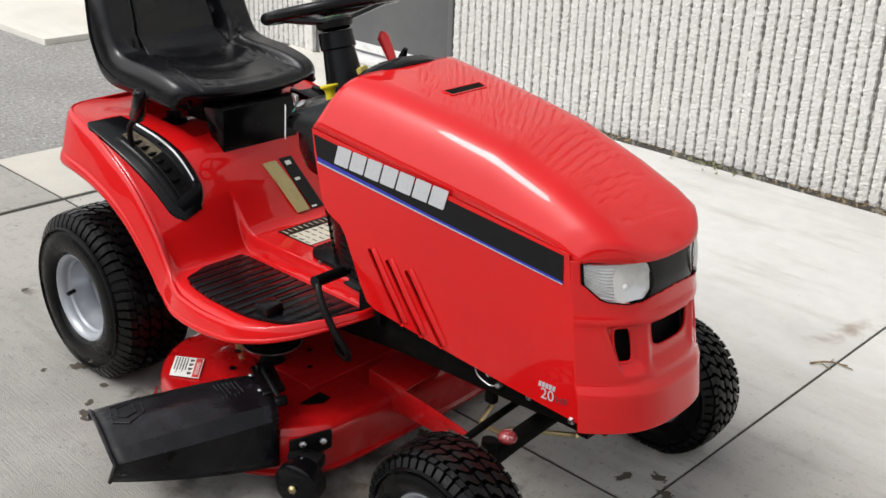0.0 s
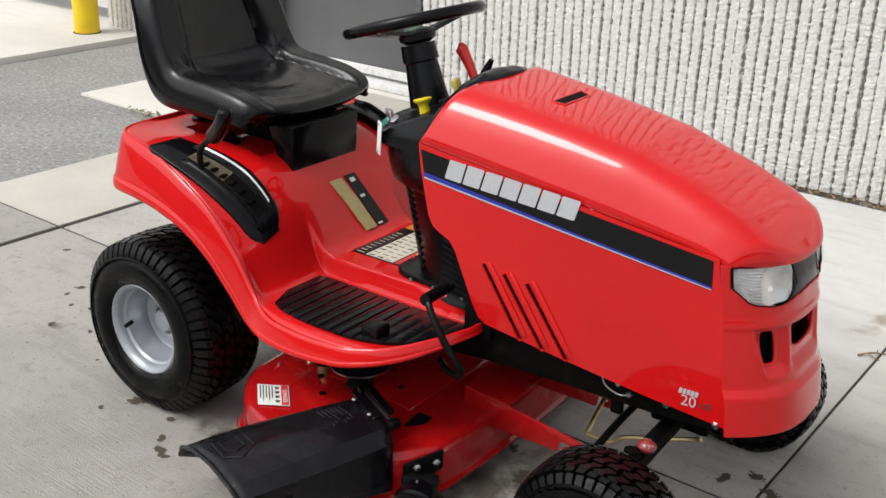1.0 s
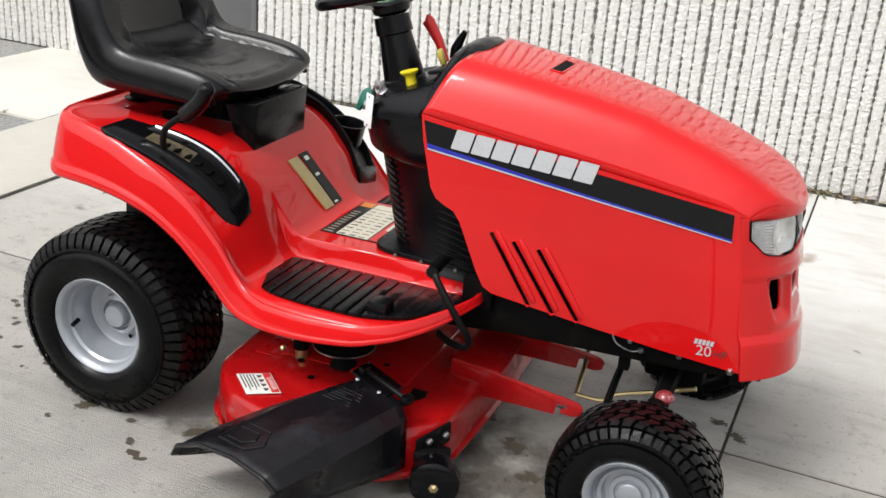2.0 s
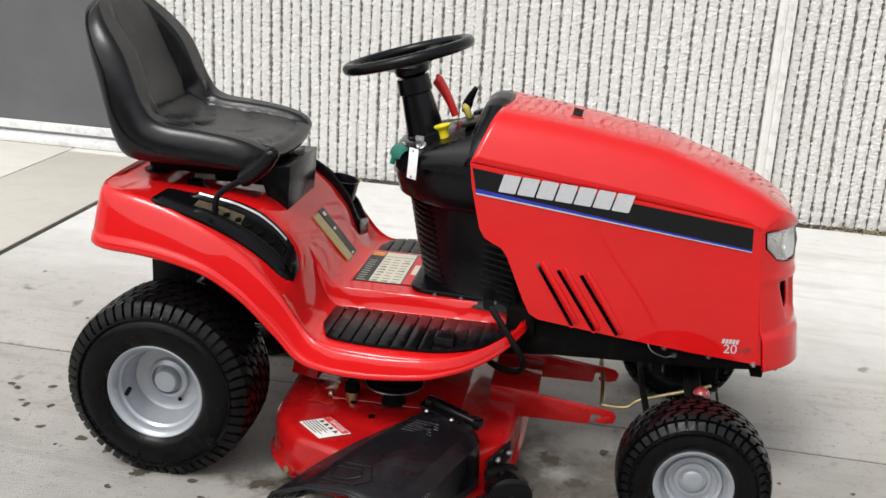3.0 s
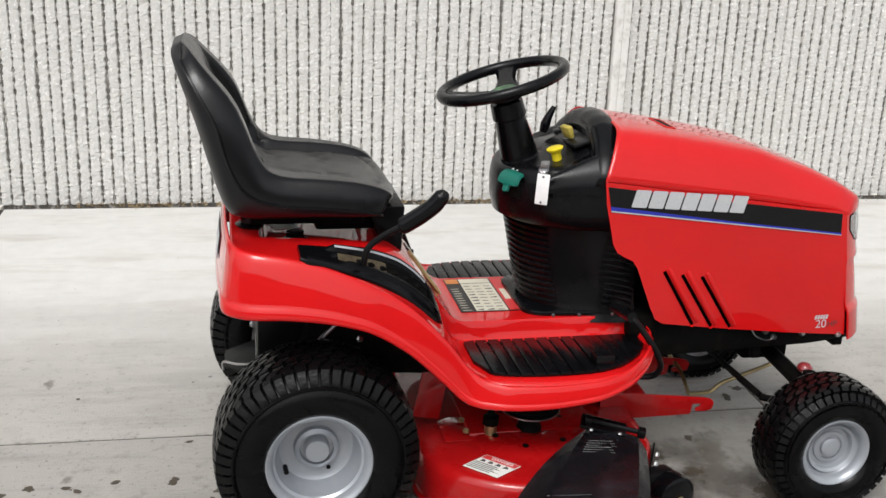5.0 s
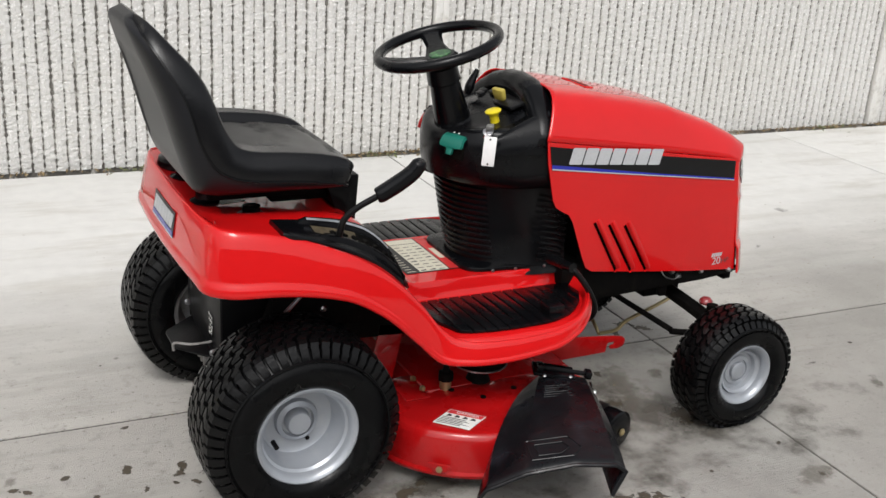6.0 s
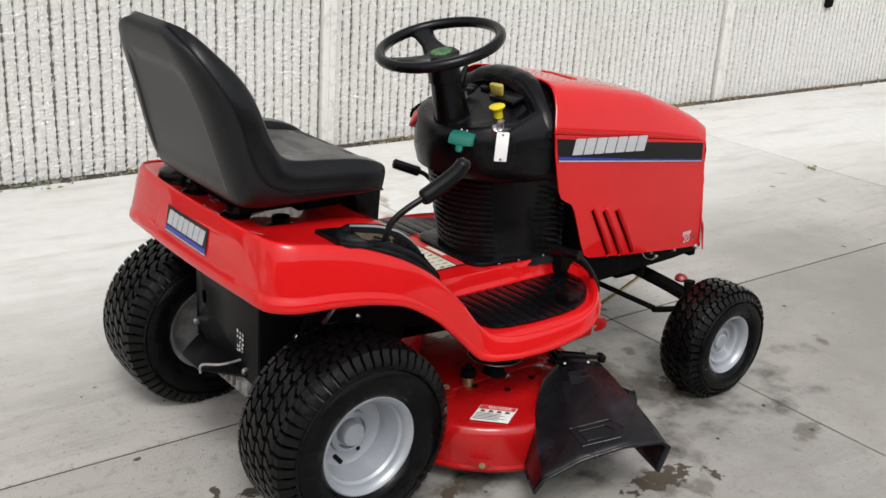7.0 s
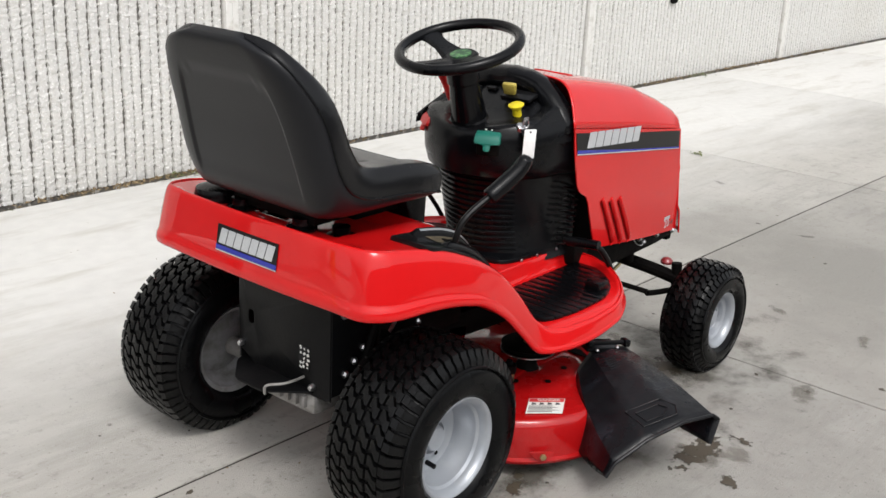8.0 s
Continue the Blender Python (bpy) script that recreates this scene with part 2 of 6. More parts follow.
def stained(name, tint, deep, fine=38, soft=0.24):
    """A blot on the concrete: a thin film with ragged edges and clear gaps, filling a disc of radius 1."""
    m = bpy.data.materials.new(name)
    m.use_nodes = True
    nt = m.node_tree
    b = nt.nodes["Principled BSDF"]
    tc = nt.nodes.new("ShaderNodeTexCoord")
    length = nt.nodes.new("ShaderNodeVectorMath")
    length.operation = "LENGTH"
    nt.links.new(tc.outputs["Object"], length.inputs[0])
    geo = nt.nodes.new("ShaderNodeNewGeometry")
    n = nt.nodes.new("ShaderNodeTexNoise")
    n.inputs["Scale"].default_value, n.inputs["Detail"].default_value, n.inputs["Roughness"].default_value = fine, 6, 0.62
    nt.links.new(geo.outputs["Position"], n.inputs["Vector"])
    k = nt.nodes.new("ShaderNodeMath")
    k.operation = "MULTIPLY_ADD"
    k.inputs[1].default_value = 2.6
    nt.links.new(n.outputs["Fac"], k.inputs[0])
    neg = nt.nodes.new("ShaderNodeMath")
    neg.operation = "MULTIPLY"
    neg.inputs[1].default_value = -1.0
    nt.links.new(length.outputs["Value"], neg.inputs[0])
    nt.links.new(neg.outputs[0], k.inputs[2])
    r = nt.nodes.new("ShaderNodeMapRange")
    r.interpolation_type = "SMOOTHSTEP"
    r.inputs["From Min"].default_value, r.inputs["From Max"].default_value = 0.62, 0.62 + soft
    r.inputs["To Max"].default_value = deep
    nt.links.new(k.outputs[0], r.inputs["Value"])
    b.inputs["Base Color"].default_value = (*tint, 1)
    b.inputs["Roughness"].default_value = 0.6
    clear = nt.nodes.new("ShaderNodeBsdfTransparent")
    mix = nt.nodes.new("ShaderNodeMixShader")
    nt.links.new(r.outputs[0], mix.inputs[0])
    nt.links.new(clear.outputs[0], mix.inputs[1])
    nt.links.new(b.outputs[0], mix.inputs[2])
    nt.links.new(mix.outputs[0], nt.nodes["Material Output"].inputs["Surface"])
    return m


JOINT = material("joint_dirt", (0.028, 0.024, 0.019), 0.95, spots=[(25, (0.09, 0.078, 0.062), 0.54, 0.70)], bump=[(200, 0.004)])
ASPHALT = material("worn_asphalt", (0.32, 0.315, 0.30), 0.9, spots=[(1.2, (0.27, 0.265, 0.252), 0.42, 0.66), (42, (0.20, 0.195, 0.183), 0.50, 0.62), (60, (0.46, 0.45, 0.425), 0.56, 0.64), (80, (0.10, 0.098, 0.094), 0.57, 0.68)], bump=[(150, 0.008)])
WALL = material("exposed_aggregate_concrete", (0.585, 0.578, 0.556), 0.9, spots=[(0.8, (0.555, 0.545, 0.515), 0.45, 0.7), (26, (0.57, 0.555, 0.515), 0.5, 0.74), (90, (0.84, 0.835, 0.82), 0.55, 0.7), (170, (0.36, 0.34, 0.30), 0.66, 0.73)], bump=[(110, 0.003), (300, 0.002)])
# Concrete behind the ribs, with the grooves' shade put into its dark base colour.
WALL_GROOVE_SHADE = material("wall_groove_shade", (0.14, 0.132, 0.118), 0.95, spots=[(30, (0.48, 0.465, 0.43), 0.54, 0.62, (1, 1, 0.7)), (6, (0.22, 0.21, 0.19), 0.56, 0.7)], bump=[(90, 0.006)])
WALL_SEAM = material("panel_edge_concrete", (0.72, 0.71, 0.68), 0.88, spots=[(20, (0.5, 0.48, 0.44), 0.5, 0.75)], bump=[(120, 0.003)])
STAIN = stained("oil_stain", (0.07, 0.056, 0.038), 0.86)
FAINT_STAIN = stained("damp_stain", (0.17, 0.152, 0.125), 0.42, 13, 0.5)
# Dark film for damp ground and for the mower's soft shade, painted on.
DAMP_SHADE = stained("damp_and_shade_on_concrete", (0.095, 0.085, 0.071), 0.78, 6, 0.9)
RUST = stained("rust_stain", (0.38, 0.27, 0.17), 0.42, 7, 0.8)
LITTER = material("dead_leaf_litter", (0.17, 0.12, 0.06), 0.9, spots=[(40, (0.33, 0.25, 0.14), 0.48, 0.65)])
LEAF = material("weed_leaf", (0.13, 0.15, 0.06), 0.6, spots=[(30, (0.24, 0.21, 0.10), 0.5, 0.7)])


def glass(name):
    m = bpy.data.materials.new(name)
    m.use_nodes = True
    b = m.node_tree.nodes["Principled BSDF"]
    b.inputs["Base Color"].default_value = (0.96, 0.97, 0.97, 1)
    b.inputs["Roughness"].default_value, b.inputs["Transmission Weight"].default_value, b.inputs["IOR"].default_value = 0.05, 1.0, 1.06
    return m


CLEAR = glass("clear_lens")


# ---- mesh tools ----
def part(name, bm, mat, parent=None, label="", smooth=35, keep=False):
    bmesh.ops.recalc_face_normals(bm, faces=bm.faces[:])
    me = bpy.data.meshes.new(name)
    bm.to_mesh(me)
    bm.free()
    for mm in mat if isinstance(mat, (list, tuple)) else [mat]:
        me.materials.append(mm)
    if smooth:
        me.polygons.foreach_set("use_smooth", [True] * len(me.polygons))
        me.set_sharp_from_angle(angle=radians(smooth))
    ob = new(name, me)
    if parent:
        ob.parent = parent
    if label:
        tagged(ob, label)
    return ob


def thing(name, label, category, group="", kind="", at=None):
    ob = new(name)
    if at:
        ob.matrix_world = at
    return tagged(ob, label, category, group, kind)


def rings(rows, closed=False, caps=False, bm=None):
    """Quads between rows of points; closed joins each row's ends."""
    bm = bm or bmesh.new()
    vs = [[bm.verts.new(p) for p in row] for row in rows]
    n = len(rows[0])
    for a, b in zip(vs, vs[1:]):
        for i in range(n if closed else n - 1):
            bm.faces.new((a[i], a[(i + 1) % n], b[(i + 1) % n], b[i]))
    if caps:
        bm.faces.new(vs[0])
        bm.faces.new(vs[-1])
    return bm


def block(c, s, bevel=0.004, turn=(0, 0, 0), bm=None, taper=1.0):
    """A bevelled block with centre c and size s; taper scales its top."""
    t = bmesh.new()
    bmesh.ops.create_cube(t, size=1)
    for v in t.verts:
        k = taper if v.co.z > 0 else 1.0
        v.co = Vector((v.co.x * s[0] * k, v.co.y * s[1] * k, v.co.z * s[2]))
    if bevel:
        bmesh.ops.bevel(t, geom=t.edges[:] + t.verts[:], offset=min(bevel, 0.45 * min(s)), segments=2, affect="EDGES", profile=0.5)
    bmesh.ops.transform(t, matrix=pose(*c, *turn), verts=t.verts[:])
    return join(bm, t)


def join(bm, t):
    if bm is None:
        return t
    me = bpy.data.meshes.new("joined")
    t.to_mesh(me)
    t.free()
    bm.from_mesh(me)
    bpy.data.meshes.remove(me)
    return bm


def glide(points, k=6):
    """A smooth line through points."""
    p = [Vector(q) for q in points]
    out = []
    for i in range(len(p) - 1):
        a, b, c, d = p[max(i - 1, 0)], p[i], p[i + 1], p[min(i + 2, len(p) - 1)]
        for j in range(k):
            t = j / k
            out.append(0.5 * (2 * b + (c - a) * t + (2 * a - 5 * b + 4 * c - d) * t * t + (3 * b - a - 3 * c + d) * t**3))
    return out + [p[-1]]


def tube(points, r, n=10, k=6, bm=None):
    """A round bar along points; r is a radius or one for each point."""
    line = glide(points, k) if len(points) > 2 else [Vector(q) for q in points]
    m = len(line)
    rr = [r] * m if not isinstance(r, (list, tuple)) else [float(np.interp(i / (m - 1), np.linspace(0, 1, len(r)), r)) for i in range(m)]
    rows, side = [], None
    for i, p in enumerate(line):
        way = (line[min(i + 1, m - 1)] - line[max(i - 1, 0)]).normalized()
        side = (side - way * side.dot(way)).normalized() if side else way.orthogonal().normalized()
        up = way.cross(side)
        rows.append([p + rr[i] * (math.cos(a) * side + math.sin(a) * up) for a in np.linspace(0, 2 * math.pi, n, endpoint=False)])
    return join(bm, rings(rows, True, True))


def turned(profile, n=40, turn=(0, 0, 0), at=(0, 0, 0), bm=None, closed=False):
    """A turned solid: profile of (radius, height) about z."""
    rows = [[Vector((max(r, 1e-4) * math.cos(a), max(r, 1e-4) * math.sin(a), h)) for a in np.linspace(0, 2 * math.pi, n, endpoint=False)] for r, h in profile]
    t = rings(rows + ([rows[0]] if closed else []), True)
    bmesh.ops.remove_doubles(t, verts=t.verts[:], dist=2e-4)
    bmesh.ops.transform(t, matrix=pose(*at, *turn), verts=t.verts[:])
    return join(bm, t)


def slab(outline, depth, shape, bevel=0.0, bm=None, holes=()):
    """A plate from an outline of (u, v), laid by shape(u, v, w), w from 0 to depth; holes go through it."""
    t = bmesh.new()
    for loop in (outline, *holes):
        vs = [t.verts.new((u, v, 0)) for u, v in loop]
        for a, b in zip(vs, vs[1:] + vs[:1]):
            t.edges.new((a, b))
    if holes:
        bmesh.ops.triangle_fill(t, use_beauty=True, use_dissolve=False, edges=t.edges[:])
    else:
        t.faces.new(t.verts[:])
    top = bmesh.ops.extrude_face_region(t, geom=t.faces[:])["geom"]
    for v in top:
        if isinstance(v, bmesh.types.BMVert):
            v.co.z = depth
    if bevel:
        bmesh.ops.recalc_face_normals(t, faces=t.faces[:])
        sharp = [e for e in t.edges if e.is_manifold and e.calc_face_angle() > 0.6]
        bmesh.ops.bevel(t, geom=sharp, offset=bevel, segments=2, affect="EDGES", profile=0.5)
    for v in t.verts:
        v.co = Vector(shape(*v.co))
    return join(bm, t)


def rounded(pts, r, k=4):
    """An outline with its corners rounded."""
    out, n = [], len(pts)
    for i in range(n):
        a, b, c = Vector(pts[i - 1]), Vector(pts[i]), Vector(pts[(i + 1) % n])
        p, q = b + (a - b).normalized() * min(r, 0.45 * (a - b).length), b + (c - b).normalized() * min(r, 0.45 * (c - b).length)
        for j in range(k + 1):
            t = j / k
            out.append(tuple((1 - t) ** 2 * p + 2 * t * (1 - t) * b + t * t * q))
    return out


def thick(ob, depth, side=-1.0):
    m = ob.modifiers.new("thickness", "SOLIDIFY")
    m.thickness, m.offset = depth, side
    return ob


def steps(a, b, n):
    return [float(v) for v in np.linspace(a, b, n)]


def between(x, xs, ys):
    return float(np.interp(x, xs, ys))


def soft(x, xs, ys):
    """A smooth curve through the points, with no overshoot."""
    x = min(max(x, xs[0]), xs[-1])
    i = min(max(int(np.searchsorted(xs, x)) - 1, 0), len(xs) - 2)
    d = [(ys[k + 1] - ys[k]) / (xs[k + 1] - xs[k]) for k in range(len(xs) - 1)]
    tangent = lambda k: d[0] if k == 0 else d[-1] if k == len(d) else (0.0 if d[k - 1] * d[k] <= 0 else 2 * d[k - 1] * d[k] / (d[k - 1] + d[k]))
    h = xs[i + 1] - xs[i]
    t = (x - xs[i]) / h
    return (2 * t**3 - 3 * t * t + 1) * ys[i] + (t**3 - 2 * t * t + t) * h * tangent(i) + (3 * t * t - 2 * t**3) * ys[i + 1] + (t**3 - t * t) * h * tangent(i + 1)


def ease(t):
    t = min(max(t, 0.0), 1.0)
    return t * t * (3 - 2 * t)

# ---- the yard ----
YARD = pose(0, 0, 0, 0, 0, -1.3)
WALL_Y = 2.60
ground = part("ground", rings([[(x, y, -0.05) for y in (-400, 400)] for x in (-400, 400)]), ASPHALT, None, "", 0)
tagged(ground, "worn grey asphalt yard surface around the slabs", "ground", kind="structure")
asphalt = part("asphalt_strip", rings([[(x, y, -0.012) for y in steps(-9, 4, 3)] for x in (-14, -1.94)]), ASPHALT, None, "", 0)
tagged(asphalt, "worn grey asphalt beside the concrete slabs", "road", kind="structure")
asphalt.matrix_world = YARD
bed = part("slab_bed", rings([[(x, y, -0.0045) for y in (-9, 2.54)] for x in (-1.945, 30)]), JOINT, None, "", 0)
tagged(bed, "dark dirt packed in the slab joints", "ground", kind="structure")
bed.matrix_world = YARD
pavement = thing("pavement", "weathered grey broom-finished concrete slabs with dark joints", "pavement", kind="structure", at=YARD)


def paving(x0, x1, y0, y1, mat, top=0.0):
    b = block(((x0 + x1) / 2, (y0 + y1) / 2, top - 0.05), (x1 - x0 - 0.0085, y1 - y0 - 0.011, 0.1), 0.0015)
    return part("slab", b, mat, pavement)


LINES_X = [-1.94, -1.31, 1.45, 4.06, 6.75, 9.4, 12.1, 16, 20, 25, 30]
for x0, x1 in zip(LINES_X, LINES_X[1:]):
    for y0, y1, mat in ((-9, -5.2, CONCRETE), (-5.2, -2.55, CONCRETE), (-2.55, 0.145, CONCRETE), (0.145, 2.54, PALER_BY_WALL)):
        wide = 0.012
        paving(x0 + (wide if x0 == -1.31 else 0), x1 - (wide if x1 == -1.31 else 0), y0, y1, BEIGE_CONCRETE if x1 == -1.31 and y0 > 0 else mat)
paving(-2.99, -1.94, 1.40, 3.2, PALE_CONCRETE)
paving(-1.94, -1.31, 2.54, 3.2, PALE_CONCRETE)


def wall_ribs(x0, x1, z0, z1, dz, seed, broken=0.011):
    """Vertical split ribs of rough concrete, each with its own broken edges."""
    rng = np.random.default_rng(seed)
    verts, faces = [], []
    zs = np.arange(z0, z1 + dz / 2, dz)
    n = len(zs)
    count = int(round((x1 - x0) / 0.053))
    pitch = (x1 - x0) / count

    def bridges():
        """Where pebbles close a groove: short closed spells between longer open ones."""
        out, k, shut = np.zeros(n), 0, bool(rng.random() < 0.4)
        while k < n:
            span = max(1, int((rng.uniform(0.010, 0.032) if shut else rng.uniform(0.010, 0.034)) / dz))
            out[k:k + span] = rng.uniform(0.0030, 0.0056) if shut else rng.choice((0.0, 0.0, 0.0012))
            k, shut = k + span, not shut
        return out

    before = bridges()
    for i in range(count):
        c = x0 + (i + 0.5) * pitch
        half = pitch * (0.418 if x0 < 1 else 0.398)
        base = len(verts)
        wander = np.cumsum(rng.normal(0, 0.0004, n))
        wander -= np.linspace(0, wander[-1], n)
        after = bridges()
        left = c - half + wander + rng.normal(0, broken * 0.07, n) - before
        right = c + half + wander + rng.normal(0, broken * 0.07, n) + after
        before = after
        lumps = np.convolve(rng.normal(0, 1, n + 2), (0.6, 0.6, 0.6), "valid")[:n]
        outl, outr, outm = (rng.normal(m, broken * d, n) + 0.0007 * lumps for m, d in ((0.0125, 0.12), (0.0125, 0.12), (0.0150, 0.06)))
        for j in range(n):
            z = zs[j] + (rng.normal(0, dz * 0.15) if 0 < j < n - 1 else 0)
            w = right[j] - left[j]
            verts += [(left[j], 0, z), (left[j] + 0.1 * w, -outl[j], z), (left[j] + 0.5 * w, -outm[j], z), (right[j] - 0.1 * w, -outr[j], z), (right[j], 0, z)]
        for j in range(n - 1):
            a = base + 5 * j
            faces += [(a + k, a + k + 1, a + k + 6, a + k + 5) for k in range(4)]
    me = bpy.data.meshes.new("ribs")
    me.from_pydata(verts, [], faces)
    me.materials.append(WALL)
    return me


SEAMS = [-1.50, 1.74, 4.98, 8.27, 11.5, 18.0]
wall = part("wall_north", block((8.24, WALL_Y + 0.12, 2.0), (19.48, 0.20, 4.1), 0.004), WALL_GROOVE_SHADE)
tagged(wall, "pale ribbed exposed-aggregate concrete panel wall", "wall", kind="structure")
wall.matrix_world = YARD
for n, (x0, x1) in enumerate(zip(SEAMS, SEAMS[1:])):
    for z0, z1, dz in ((0.0, 1.7, 0.0095 if x0 < 9 else 0.018), (1.7, 4.05, 0.12)):
        ob = new("ribbed_panel", wall_ribs(x0 + (0.045 if n else -0.035), x1 - 0.045, z0, z1, dz, 11 * n + int(z0 * 10)))
        ob.parent = wall
        ob.location = (0, WALL_Y + 0.022, 0)
    if n == 0:
        continue
    part("panel_edge", block((x0 - 0.0195, WALL_Y + 0.005, 2.02), (0.0385, 0.05, 4.04), 0.003), WALL_SEAM, wall)
    part("panel_edge", block((x0 + 0.0195, WALL_Y + 0.005, 2.02), (0.0385, 0.05, 4.04), 0.003), WALL_SEAM, wall)

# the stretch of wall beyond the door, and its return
wall_far = part("wall_west", block((-3.575, WALL_Y + 0.12, 2.0), (1.59, 0.20, 4.1), 0.004), WALL_GROOVE_SHADE)
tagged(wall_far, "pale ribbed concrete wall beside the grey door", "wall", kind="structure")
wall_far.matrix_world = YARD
ob = new("ribbed_panel", wall_ribs(-4.37, -2.80, 0.0, 1.7, 0.012, 91))
ob.parent, ob.location = wall_far, (0, WALL_Y + 0.022, 0)
ob = new("ribbed_panel", wall_ribs(-4.37, -2.80, 1.7, 4.05, 0.12, 92))
ob.parent, ob.location = wall_far, (0, WALL_Y + 0.022, 0)
part("panel_edge", block((-2.765, WALL_Y + 0.005, 2.02), (0.07, 0.05, 4.04), 0.003), WALL_SEAM, wall_far)
lintel = part("wall_lintel", block((-2.14, WALL_Y + 0.12, 3.12), (1.26, 0.20, 1.86), 0.004), WALL_SEAM)
tagged(lintel, "pale concrete lintel over the grey door", "wall", kind="structure")
lintel.matrix_world = YARD

door = thing("door_1", "closed dark grey painted steel service door in a grey frame", "door", kind="structure", at=YARD)
leaf = part("door_leaf", block((-2.137, WALL_Y + 0.13, 1.12), (1.115, 0.05, 2.12), 0.004), DOOR_GREY, door)
part("threshold", block((-2.137, WALL_Y + 0.08, 0.022), (1.12, 0.14, 0.04), 0.006), ALUMINIUM, door, "worn bright metal threshold")
part("kick_strip", block((-2.137, WALL_Y + 0.099, 0.085), (1.10, 0.010, 0.05), 0.002), ALUMINIUM, leaf, "bright metal weather strip")
for x, w in ((-2.713, 0.035), (-1.560, 0.035)):
    part("door_frame", block((x, WALL_Y + 0.10, 1.10), (w, 0.18, 2.2), 0.004), DOOR_GREY, door)
part("door_frame", block((-2.137, WALL_Y + 0.10, 2.195), (1.19, 0.18, 0.09), 0.004), DOOR_GREY, door)
for z in (0.55, 1.15, 1.85):
    h = part("hinge", tube([(-1.582, WALL_Y + 0.095, z - 0.055), (-1.582, WALL_Y + 0.095, z + 0.055)], 0.011), STEEL, leaf)

kerb = part("raised_pad", block((-6.9, 2.4, -0.03), (5.9, 2.0, 0.12), 0.010), PALE_CONCRETE)
tagged(kerb, "raised pale concrete pad with a worn edge", "pavement", kind="structure")
kerb.matrix_world = YARD
bollard = thing("bollard", "round yellow painted steel bollard standing on the concrete pad", "bollard", at=YARD @ pose(-4.27, 2.36, 0.030))
part("post", turned([(0, 0), (0.085, 0), (0.085, 1.0), (0.075, 1.05), (0.045, 1.085), (0, 1.1)], 32), BOLLARD_YELLOW, bollard)
part("footing", turned([(0, 0.001), (0.094, 0.001), (0.088, 0.006), (0, 0.006)], 24), JOINT, bollard, "stained ring at the foot of the post")
shutter = thing("garage_door", "closed white sectional overhead door", "door", kind="structure", at=YARD)
for k in range(5):
    part("panel", block((-6.4, WALL_Y + 0.15, 0.36 + 0.5 * k), (4.1, 0.05, 0.492), 0.012), SHUTTER_WHITE, shutter)
wall_end = part("wall_end", block((-6.4, WALL_Y + 0.15, 3.35), (4.3, 0.2, 1.45), 0.004), WALL_SEAM)
tagged(wall_end, "pale concrete wall over the white overhead door", "wall", kind="structure")
wall_end.matrix_world = YARD


plate = thing("wall_plate", "small dark rusty metal plate fixed to the ribbed wall", "plate", at=YARD @ pose(6.15, WALL_Y - 0.002, 0.66))
part("backing", slab(rounded([(-0.055, -0.03), (-0.02, -0.045), (0.05, -0.035), (0.06, 0.03), (0.01, 0.05), (-0.05, 0.04)], 0.012), 0.008, lambda u, v, w: (u, -w, v), 0.002), GRIMY_BLACK, plate)
for u in (-0.03, 0.035):
    part("bolt", turned([(0, 0), (0.009, 0), (0.008, 0.006), (0, 0.007)], 6, (90, 0, 0), (u, -0.007, 0.002)), GRIMY_BLACK, plate)

# Added out of view: blocks the low sky so that glossy sides reflect something dark.
unseen_wall = part("unseen_wall_south", block((0, -15, 1.6), (70, 0.3, 3.3), 0.02), DOOR_GREY)
tagged(unseen_wall, "unseen dark wall added behind the camera to block low sky and darken reflections", "wall", kind="structure")
unseen_wall.matrix_world = YARD


# ---- stains, painted shade and litter on the ground ----
def blotch(x, y, rx, ry, mat, z=0.0016, turn=0.0, label="dark oil or water stain on the concrete"):
    bm = bmesh.new()
    bmesh.ops.create_circle(bm, cap_ends=True, radius=1.6, segments=28)
    me = bpy.data.meshes.new("stain")
    bm.to_mesh(me)
    bm.free()
    me.materials.append(mat)
    ob = new("stain", me)
    ob.matrix_world = Matrix.Translation((x, y, z)) @ Matrix.Rotation(turn, 4, "Z") @ Matrix.Diagonal((rx, ry, 1, 1))
    return tagged(ob, label, "stain", "stains on the slabs", kind="stuff")

for n, (x, y, rx, ry) in enumerate(((0.78, -0.70, 0.17, 0.065), (0.70, -0.83, 0.05, 0.03), (0.93, -0.76, 0.05, 0.02), (0.15, -0.555, 0.022, 0.018), (-0.09, -0.56, 0.02, 0.014), (-0.405, -0.32, 0.022, 0.016),
                                    (-0.51, -0.215, 0.02, 0.014), (-0.618, -0.346, 0.022, 0.013), (0.98, -0.13, 0.06, 0.035), (1.06, -0.24, 0.05, 0.03), (0.93, -0.30, 0.028, 0.02), (1.12, -0.05, 0.03, 0.018), (0.88, -0.02, 0.035, 0.02),
                                    (0.20, -0.60, 0.045, 0.02), (0.28, -0.45, 0.06, 0.03), (-0.04, -0.47, 0.05, 0.03), (-0.32, -0.40, 0.012, 0.01), (-0.25, -0.20, 0.014, 0.01), (1.0, -0.38, 0.02, 0.014), (0.55, -0.93, 0.018, 0.011))):
    blotch(x, y, rx, ry, STAIN, 0.0016 + 0.0003 * (n % 4), n * 0.7)
